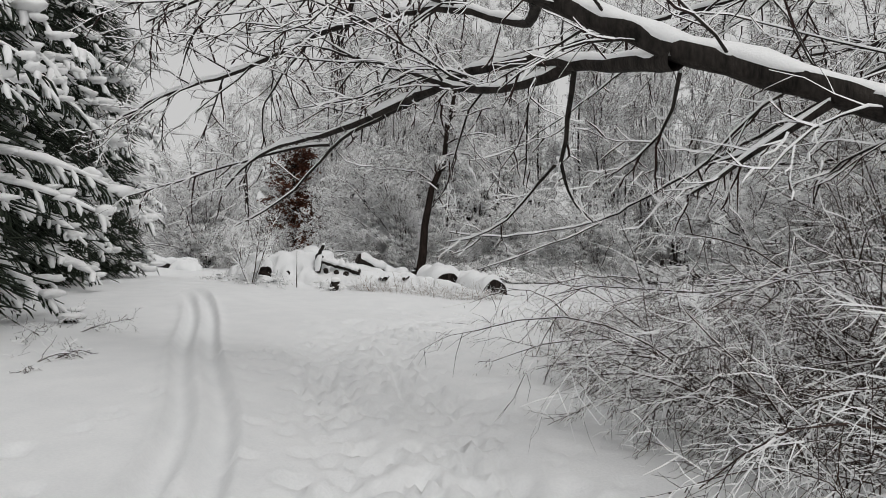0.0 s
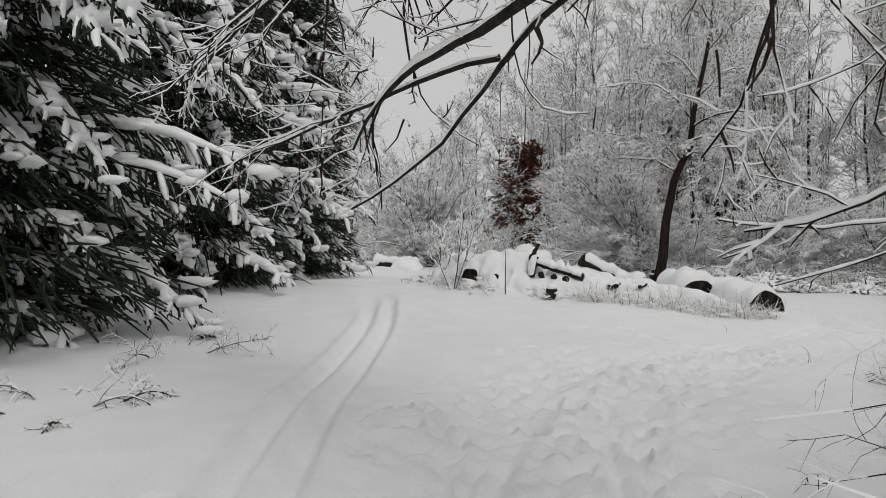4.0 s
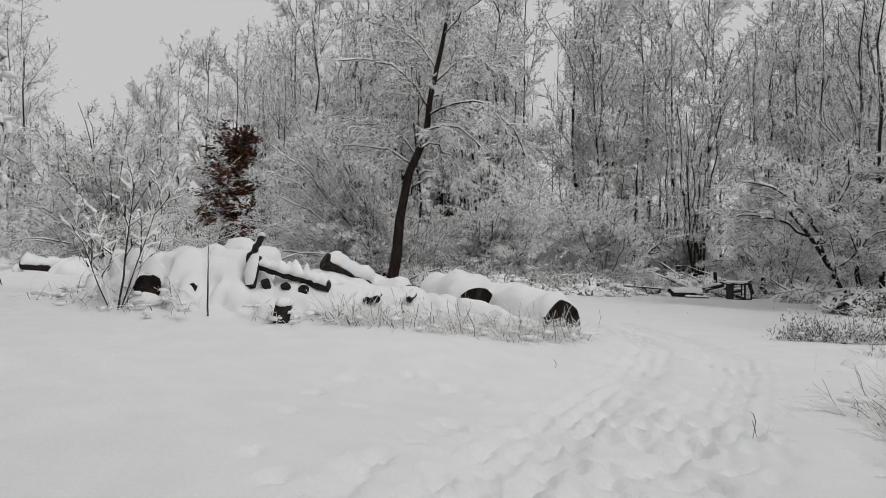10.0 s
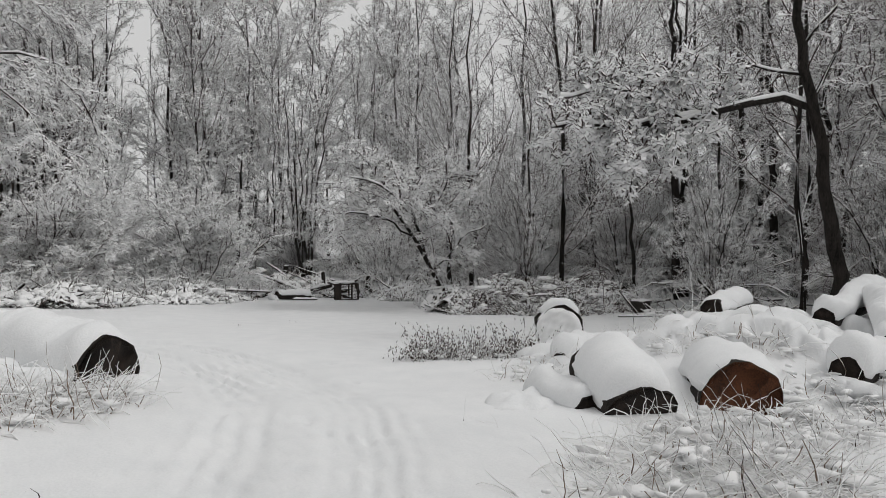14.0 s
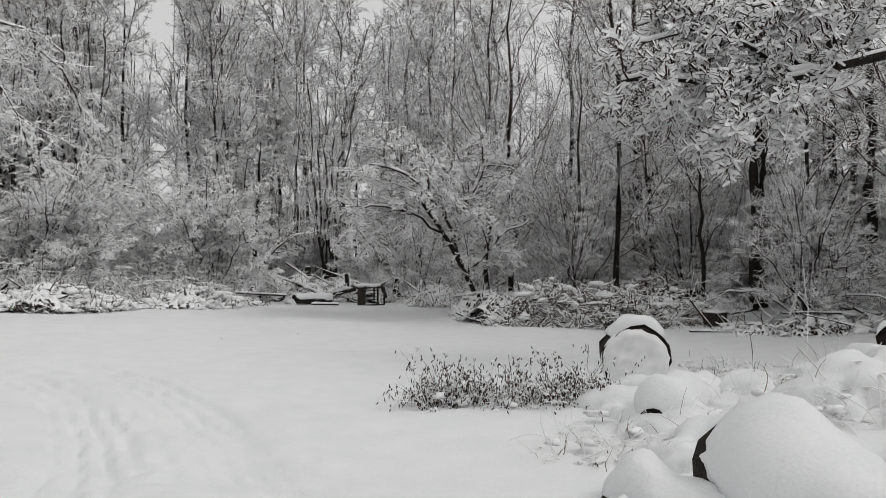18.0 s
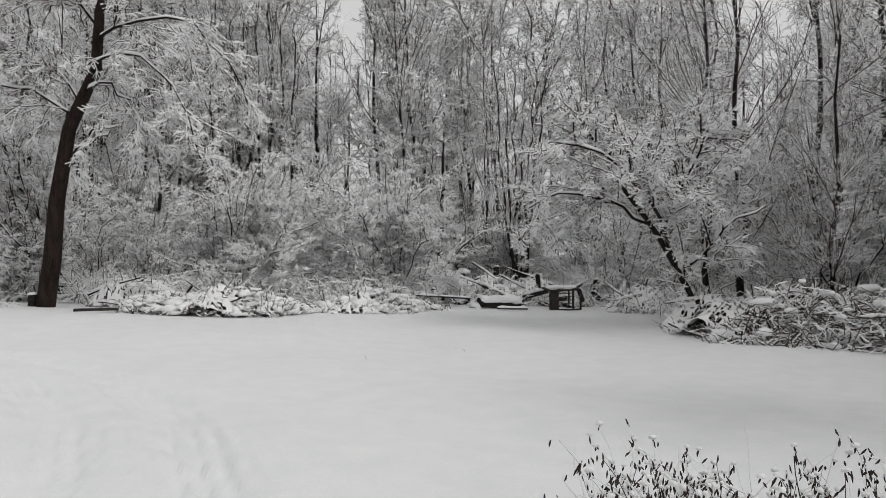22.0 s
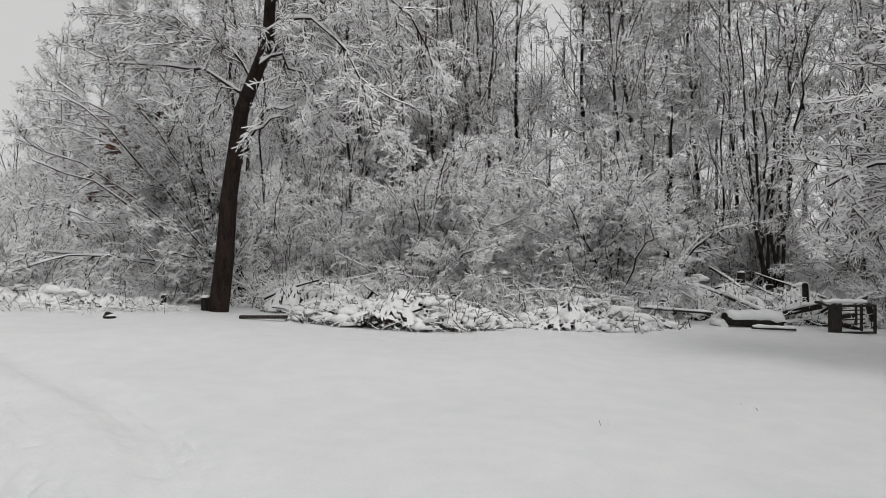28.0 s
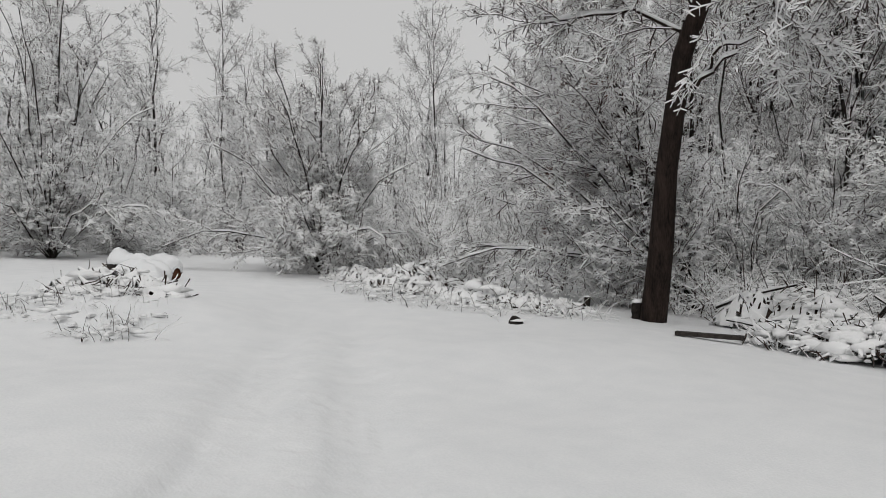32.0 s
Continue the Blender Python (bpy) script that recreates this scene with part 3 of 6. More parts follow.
def undergrowth_bush(seed, high):
    return wood_tree("undergrowth", seed, dome_lines(seed, 9, 1.3, high, 0.2, 0.02), [(8, 0.9, 0.8, 0.009, 3, 0.18, -0.3, 0.15, 1.0), (6, 0.35, 0.75, 0.005, 2, 0.2, -0.2, 0.1, 1.0)], "low tangled undergrowth with a little snow", None, 0.015, 0.02, category="bush", sides=5)


dusky_bush = dome_tree("dusky_bush", 58, 3.2, 6.5, "tangled dark bush with little snow", 11, 0.010, category="bush", r=0.045)
low = [undergrowth_bush(60 + k, 1.9 + 0.4 * k) for k in range(2)]

first = set()


def plant(kind, x, y, turn=0.0, s=1.0, sz=None, group="trees of the wood"):
    """The first of a kind is moved into place, later ones are copies."""
    m = put(x, y, 0, turn, s, sz)
    if kind in first:
        ob = copy_thing(kind, m)
    else:
        first.add(kind)
        kind.matrix_basis = m
        ob = kind
    ob["group"] = group
    return ob


# the wood's edge, from the near side round to the far opening
EDGE = np.array([(13, 12), (17, 20), (22, 28), (26, 37), (21, 44), (13, 48.5), (5, 49.5), (-2, 46), (-8, 47.5), (-14, 50), (-20, 54), (-27, 60), (-36, 70)], float)
rng = np.random.default_rng(77)
seg = np.linalg.norm(np.diff(EDGE, axis=0), axis=1)
run = np.r_[0, np.cumsum(seg)]


def edge_point(s, out):
    p = np.array([np.interp(s, run, EDGE[:, 0]), np.interp(s, run, EDGE[:, 1])])
    q = np.array([np.interp(s + 0.5, run, EDGE[:, 0]), np.interp(s + 0.5, run, EDGE[:, 1])])
    d = (q - p) / (np.linalg.norm(q - p) + 1e-9)
    return p + out * np.array([d[1], -d[0]])


def in_gap(p):
    """The narrow gap in front of the russet tree."""
    f = (p[1] - 9.5) / 42.0
    return 0.6 < f < 1.2 and abs(p[0] + 2 + 14.9 * f) < 2.6


for row, (gap, out, jitter) in enumerate([(4.6, 3.6, 1.0), (4.3, 8.5, 1.6), (4.4, 14.0, 1.8)]):
    s = rng.uniform(0, gap)
    while s < run[-1] - 1:
        p = edge_point(s, out + rng.normal(0, jitter))
        kind = tall[rng.integers(4)] if rng.random() < (0.4 if row == 0 else 0.65) else slim[rng.integers(3)]
        turn, size = rng.uniform(0, 360), rng.uniform(0.8, 1.02) + (0, 0.18, 0.26)[row]
        if not in_gap(p):
            plant(kind, p[0], p[1], turn, size)
        s += gap * rng.uniform(0.7, 1.3)
# The back row is nearly snowless, so gaps between white bushes read as shade.
for gap, out in [(4.2, 1.6), (5.5, 6.0)]:
    s = 30 + rng.uniform(0, gap)
    while s < run[-1] - 1:
        p = edge_point(s, out + rng.normal(0, 0.7))
        which, turn, size = rng.integers(4), rng.uniform(0, 360), rng.uniform(0.75, 1.1)
        if not in_gap(p):
            plant(domes[which] if out < 4 else dusky_bush, p[0], p[1], turn, size, group="bushes at the wood's edge" if out < 4 else "dark bushes of the wood")
        s += gap * rng.uniform(0.7, 1.3)
for gap, out in [(3.2, 1.0), (6.0, 4.0)]:
    s = rng.uniform(0, gap)
    while s < run[-1] - 1:
        p = edge_point(s, out + rng.normal(0, 0.9))
        which, turn, size = rng.integers(2), rng.uniform(0, 360), rng.uniform(0.7, 1.3)
        if not in_gap(p):
            plant(low[which], p[0], p[1], turn, size, group="undergrowth of the wood")
        s += gap * rng.uniform(0.7, 1.3)

# trees that carry little snow, on the shaded side
dusky = [tall_tree(40 + k, 15 + k, 3.6, 0.12, "dusky_tree", "bare tree with fine dark twigs and little snow", 24, 0.3 * k, 0.011, 0.1) for k in range(2)]
for k, (x, y, s) in enumerate([(15.8, 37.2, 1.0), (17.6, 33.4, 1.1), (19.2, 38.2, 1.2), (20.6, 34.6, 1.1), (17.8, 42.0, 1.1), (22.5, 26.0, 1.0), (24.6, 33.0, 1.2), (19.6, 24.4, 0.9), (26.5, 30.2, 1.2), (22.8, 37.0, 1.2), (21.0, 20.0, 1.0), (28.0, 25.0, 1.2), (16.2, 33.8, 0.7), (30, 34, 1.3)]):
    plant(dusky[k % 2], x, y, 77 * k, s, group="dusky trees of the wood")
for k, (x, y) in enumerate([(19.5, 27.5), (22.0, 23.0), (23.5, 31.0), (26.5, 27.0), (21.5, 33.5), (18.0, 36.0), (25.0, 36.0), (28.5, 31.5), (27.5, 22.0), (31.0, 27.5), (24.5, 19.0), (21.0, 40.0), (30.0, 37.0), (33.0, 33.0), (34.0, 24.0)]):
    plant(dusky_bush, x, y, 57 * k, 0.85 + 0.04 * (k % 8), group="dark bushes of the wood")
for k, (x, y) in enumerate([(26, 24.5), (29, 28.5), (32, 31), (27, 34), (33, 27), (31, 22), (36, 29), (24, 16), (29, 18)]):
    plant(dusky[k % 2], x, y, 61 * k, 1.0 + 0.05 * (k % 4), group="dusky trees of the wood")


def far_woods():
    """Stems and snowy twigs deep in the wood, too many to count."""
    rng = np.random.default_rng(9)
    b = Build()
    for count, load, span in ((430, 0.019, run[-1] - 1), (260, 0.010, 46), (170, 0.03, 0)):
        if span:
            at = np.array([edge_point(rng.uniform(0, span), rng.uniform(12, 38)) for _ in range(count)])
        else:
            at = np.stack([rng.uniform(-75, -40, count), rng.uniform(24, 90, count)], 1)
        high = rng.uniform(14, 21, count) if span else rng.uniform(10, 15, count)
        foot = np.column_stack([at, land(at[:, 0], at[:, 1]) - 0.3])
        tip = foot + np.column_stack([rng.normal(0, 0.8, (count, 2)), high])
        P = foot[:, None] + (tip - foot)[:, None] * np.linspace(0, 1, 5)[None, :, None]
        P[:, 1:4] += rng.normal(0, 0.15, (count, 3, 3))
        R = rng.uniform(0.08, 0.15, (count, 1)) * np.linspace(1, 0.1, 5)[None]
        bare_limbs(b, P, R, 3)
        P, R = grow(rng, P, R, 24, 3.2, 0.95, 0.022, 2, 0.18, 0.35, 0.05)
        snowy_twigs(b, P, R, load, rng)
        P, R = grow(rng, P, R, 5, 1.2, 0.9, 0.009, 1, 0.2, 0.0, 0.1)
        snowy_twigs(b, P, R, load, rng)
    tagged(b.make("far_woods", [BARK, SNOW_LOAD]), "distant bare woodland white with snow", "woods", kind="stuff")


def thicket_band():
    """Thin brown stems that fill the foot of the wood."""
    rng = np.random.default_rng(19)
    b = Build()
    for k in range(3600):
        p = edge_point(rng.uniform(0, run[-1] - 1), rng.uniform(1.5, 13))
        if in_gap(p):
            continue
        a = rng.uniform(0, 6.28)
        h = rng.uniform(0.8, 3.2)
        line = bend(rng, (p[0], p[1], ground_at(*p) - 0.1), (0.5 * math.cos(a), 0.5 * math.sin(a), 1), h, 3, 0.16, -0.5)
        twig(b, line, np.linspace(0.009, 0.005, 4), 0.009)
        q = line[rng.integers(1, 4, 6)]
        spray(b, q, q + rng.normal(0, 0.25, (6, 3)) * h * 0.7, 0.006, 0.011)
    for k in range(1900):
        p = edge_point(rng.uniform(0, 52), rng.uniform(3.5, 24))
        a = rng.uniform(0, 6.28)
        h = rng.uniform(2.5, 7.5)
        line = bend(rng, (p[0], p[1], ground_at(*p) - 0.1), (0.3 * math.cos(a), 0.3 * math.sin(a), 1), h, 3, 0.14, -0.3)
        tube(b, line, np.linspace(0.022, 0.008, 4), 3)
        f = rng.uniform(0.5, 3, 14)
        i = f.astype(int)
        q = line[i] + (line[np.minimum(i + 1, 3)] - line[i]) * (f - i)[:, None]
        spray(b, q, q + rng.normal(0, 0.5, (14, 3)) + np.array([0, 0, 0.2]), 0.009, 0.012)
    # the foot of the woods beyond the opening and behind the broad trees
    for rim, count, deep in (([(-11, 44), (-19, 44.5), (-24, 48), (-30, 55)], 1000, 8), ([(-31, 29), (-36, 37), (-43, 47), (-48, 60), (-44, 72)], 1300, 12)):
        rim = np.array(rim, float)
        for k in range(count):
            i = rng.integers(len(rim) - 1)
            q = rim[i] + (rim[i + 1] - rim[i]) * rng.random()
            w = rim[i + 1] - rim[i]
            q = q + rng.random() * deep * np.array([-w[1], w[0]]) / np.linalg.norm(w) * (1 if rim[0, 0] < -30 else -1)
            if in_gap(q):
                continue
            a, h = rng.uniform(0, 6.28), rng.uniform(1.2, 3.6)
            line = bend(rng, (q[0], q[1], ground_at(*q) - 0.1), (0.5 * math.cos(a), 0.5 * math.sin(a), 1), h, 3, 0.16, -0.5)
            twig(b, line, np.linspace(0.011, 0.006, 4), 0.018)
            at = line[rng.integers(1, 4, 9)]
            spray(b, at, at + rng.normal(0, 0.3, (9, 3)) * h * 0.7, 0.007, 0.02)
    # low brambles on the bank between the heaps and the wood
    for k in range(3400):
        x, y = (rng.uniform(-7, 15), rng.uniform(41.6, 47)) if k < 2700 else (rng.uniform(14, 19), rng.uniform(29, 42))
        if 6 < x < 14.5 and y < 44.6 or math.hypot(x + 4.85, y - 39.6) < 1:
            continue
        a = rng.uniform(0, 6.28)
        h = rng.uniform(0.5, 1.5)
        line = bend(rng, (x, y, ground_at(x, y) - 0.05), (0.6 * math.cos(a), 0.6 * math.sin(a), 1), h, 3, 0.2, -0.9)
        twig(b, line, np.linspace(0.008, 0.004, 4), 0.016)
        q = line[rng.integers(1, 4, 6)]
        spray(b, q, q + rng.normal(0, 0.25, (6, 3)) * h, 0.005, 0.016)
    tagged(b.make("thicket_stems", [STEM, SNOW_LOAD]), "dense brown stems at the foot of the wood", "undergrowth", kind="stuff")


thicket_band()
far_woods()

# far side of the opening, where the path leaves
# The last three, out of view round the start, are added to shade it.
for x, y, k, s in [(-36, 38, 0, 1.0), (-41, 45, 1, 1.1), (-46, 52, 2, 1.1), (-38, 33, 3, 0.95), (-44, 40, 1, 1.0), (-52, 60, 0, 1.1), (-30, 28, 2, 0.9), (-41, 70, 3, 1.3), (-44, 72, 1, 1.25), (6, 55, 2, 1.2), (9, 59, 3, 1.25), (14.5, 53.5, 1, 1.15), (17, 57, 0, 1.25), (11.5, 57, 2, 1.2), (3, 58, 1, 1.2), (19.5, 52, 3, 1.1), (-3, 57, 0, 1.2), (0.5, 54, 2, 1.15), (8, 53, 0, 1.1), (12.5, 53, 3, 1.1), (-8, 56, 1, 1.1), (22, 48, 2, 1.1), (-3.5, -5, 0, 0.9), (4, -5, 1, 0.9), (9.5, 7, 0, 0.9)]:
    plant(tall[k], x, y, 40 * x, s)
for x, y, s in [(-24.5, 46.5, 1.0), (-14.5, 45.0, 0.5), (-33, 31, 0.9), (-36, 34, 1.0), (-41, 42, 1.0), (-47, 55, 1.2), (-50, 66, 1.2), (-38, 74, 1.2), (-45, 78, 1.3), (-34, 40, 1.0), (-37, 44, 1.2), (-40, 50, 1.1), (-44, 58, 1.1), (-35, 65, 1.0), (-24, 50, 0.9), (-38, 36, 1.2), (-29, 55, 0.9), (-42, 62, 1.1)]:
    plant(domes[int(-x) % 4], x, y, 33 * x, s, group="bushes at the wood's edge")


# ---- the leaning tree at the clearing's rim ----
def leaning_tree():
    trunk = [(-0.03, 0, -0.3), (0.05, 0, 0.6), (0.2, -0.1, 2.0), (0.5, -0.24, 3.3), (0.88, -0.44, 4.7), (1.2, -0.62, 6.1), (1.6, -0.83, 7.7), (2.0, -0.95, 9.1), (2.4, -1.0, 11), (2.7, -1.0, 14)]
    limbs = [
        ([(1.6, -0.83, 7.6), (2.9, -1.2, 8.4), (4.3, -1.6, 8.1), (5.4, -1.9, 6.9), (6.0, -2.0, 5.4)], 0.045, 0.016),
        ([(1.4, -0.75, 6.9), (2.6, -1.6, 7.3), (3.7, -2.2, 6.5), (4.4, -2.5, 5.3), (4.8, -2.6, 3.9)], 0.042, 0.015),
        ([(1.2, -0.6, 6.1), (2.0, -1.2, 6.4), (2.8, -1.5, 5.8), (3.2, -1.6, 4.9)], 0.038, 0.014),
        ([(1.0, -0.5, 5.1), (0.5, -0.6, 5.9), (-0.8, -0.8, 6.3), (-2.4, -1.0, 6.4)], 0.042, 0.014),
        ([(1.15, -0.6, 5.9), (0.4, -0.3, 6.9), (-1.2, 0, 7.5), (-2.8, 0.2, 7.7)], 0.042, 0.014),
        ([(1.7, -0.85, 8.0), (0.9, -1.6, 9.1), (-0.6, -2.2, 9.8), (-2.2, -2.6, 9.6)], 0.04, 0.014),
        ([(2.0, -0.95, 9.1), (3.0, -0.4, 10.2), (4.2, 0.2, 10.6), (5.4, 0.6, 9.8)], 0.04, 0.014),
        ([(2.1, -0.97, 9.6), (1.4, -0.2, 11.0), (0.2, 0.5, 12.0), (-1.2, 0.8, 12.4)], 0.038, 0.014),
        ([(2.4, -1.0, 11), (3.2, -1.8, 12), (4.4, -2.2, 12.6)], 0.038, 0.014),
        ([(1.8, -0.9, 8.4), (2.6, 0.3, 9.2), (3.2, 1.6, 9.6)], 0.038, 0.014),
        ([(2.6, -1.0, 12.4), (2.0, -1.6, 13.6), (1.2, -2.0, 14.4)], 0.04, 0.014),
    ]
    spec = [(17, 1.9, 0.8, 0.013, 4, 0.16, -0.45, 0.08, 0.9), (10, -0.42, 0.8, 0.009, 3, 0.26, -0.45, 0.08, 0.9), (13, 0.2, 0.95, 0.0065, 1, 0.3, -0.15, 0.05, 1.0)]
    ob = wood_tree("leaning_tree", 3, [(trunk, 0.27, 0.04), ([(0.72, -0.35, 4.1), (1.3, -0.5, 4.6), (1.9, -0.6, 4.95)], 0.05, 0.015), ([(0.95, -0.45, 4.4), (1.5, -0.3, 5.2), (2.1, -0.2, 5.3)], 0.04, 0.012), *limbs], spec, "dark leaning tree with snow-laden spreading crown", None, 0.028, 0.06, WARM_BARK, sides=14, wander=0.07, skip=3, split=True)
    ob.matrix_basis = put(-5.02, 39.79)


leaning_tree()


# ---- spruces ----
def spruce(seed, x, y, height, reach, turn=0.0, whorls=26, low=0.25, fat=1.0, snowy=0.6):
    rng = np.random.default_rng(seed)
    wood, green, snow = Build(), Build(), Build()
    tube(wood, [(0, 0, -0.2), (0.05, 0, height * 0.5), (0, 0.05, height)], [0.2, 0.13, 0.02], 8)
    for w in range(whorls):
        f = w / whorls
        z = low + (height - low - 0.3) * f ** 1.05
        length = reach * (1 - f ** 3) ** 0.8 * (0.86 + 0.3 * min(f / 0.25, 1) ** 1 * (1 - 0.45 * f)) * rng.uniform(0.85, 1.08) + 0.2
        count = 8 if f < 0.5 else 5
        for k in range(count):
            a = (k + rng.uniform(-0.35, 0.35)) / count * 6.28 + w * 2.4
            size = length * rng.uniform(0.65, 1.15)
            line = bend(rng, (0, 0, z + rng.uniform(-0.2, 0.2)), (math.cos(a), math.sin(a), 0.15), size, 7, 0.08, -0.85)
            tube(wood, line, np.linspace(0.03, 0.010, 8), 4)
            if rng.random() < 0.5 + 0.5 * snowy:
                part_line = line[rng.integers(1, 4):]
                if len(part_line) > 2:
                    n = len(part_line)
                    thick = np.clip(rng.normal(0.05, 0.022, n), 0.015, 0.1) * fat
                    thick[0] = thick[-1] = 0.02
                    tube(snow, part_line + np.array([0, 0, 0.05]), thick, 6, knobs=0.35, rng=rng)
            for j in range(max(3, int(size * 3.6))):
                u = rng.uniform(0.3, 1.0)
                s = u * 7
                i = min(int(s), 6)
                p = line[i] + (line[i + 1] - line[i]) * (s - i) + np.array([rng.normal(0, 0.1), rng.normal(0, 0.1), 0.05])
                k2 = rng.uniform(0.045, 0.12) * fat
                blob(snow, p, (k2 * rng.uniform(1.3, 2.4), k2, k2 * rng.uniform(0.5, 0.9)), rng, 0, 6, 9, 0.4, a, 1.1)
            n = max(5, int(size * (13 if snowy < 0.5 else 8)))
            for j in range(n):
                u = 0.2 + 0.8 * (j + rng.random()) / n
                s = u * 7
                i = min(int(s), 6)
                p = line[i] + (line[i + 1] - line[i]) * (s - i)
                d = line[i + 1] - line[i]
                flip = 1 if j % 2 else -1
                side = np.array([-d[1], d[0], 0]) * flip
                way = d / np.linalg.norm(d) * rng.uniform(0.4, 0.9) + side / (np.linalg.norm(side) + 1e-6) * rng.uniform(0.3, 1.0) + np.array([0, 0, rng.uniform(-0.3, 0.1)])
                tl = size * 0.10 * (1.25 - 0.7 * u) * rng.uniform(0.45, 1.25) + 0.10
                tw = bend(rng, p, way, tl, 3, 0.18, -1.3)
                tube(green, tw + np.array([0, 0, -0.035]), np.array([0.017, 0.020, 0.018, 0.009]), 3, knobs=0.4, rng=rng)
                if rng.random() < snowy:
                    rr = np.array([0.022, 0.045, 0.05, 0.026]) * rng.uniform(0.6, 1.5) * fat
                    tube(snow, tw + np.array([0, 0, 0.03]), rr, 5, knobs=0.35, rng=rng)
    # added dark twigs close the inside of the tree; gaps read as shade
    m = int(900 * height)
    zz = low + (height - 0.6 - low) * rng.random(m) ** 1.2
    aa, qq = rng.uniform(0, 6.28, m), rng.uniform(0.15, 0.72, m) * reach * (1 - (zz / height) ** 2.2)
    at = np.stack([qq * np.cos(aa), qq * np.sin(aa), zz], 1)
    end = at + np.stack([np.cos(aa), np.sin(aa), np.full(m, -0.6)], 1) * rng.uniform(0.2, 0.5, (m, 1)) + rng.normal(0, 0.12, (m, 3))
    bare_limbs(green, np.stack([at, end], 1), np.tile([[0.024, 0.008]], (m, 1)), 3)
    root = new("spruce")
    wood.make("trunk", BARK, root)
    green.make("needles", NEEDLES, root, "dark green needles in shade")
    snow.make("snow_load", SNOW_LOAD, root, "thick snow on the boughs")
    root.matrix_basis = put(x, y, 0, turn)
    return tagged(root, "dark green spruce with boughs bent by snow", "spruce tree", "spruces by the path")


spruce(1, -9.7, 8.6, 13, 3.7, whorls=25, snowy=0.42)
spruce(2, -12.8, 15.4, 16, 3.5, fat=1.3, whorls=28, snowy=0.35)
spruce(4, -15.2, 22.6, 18, 3.0, fat=1.2, whorls=30)


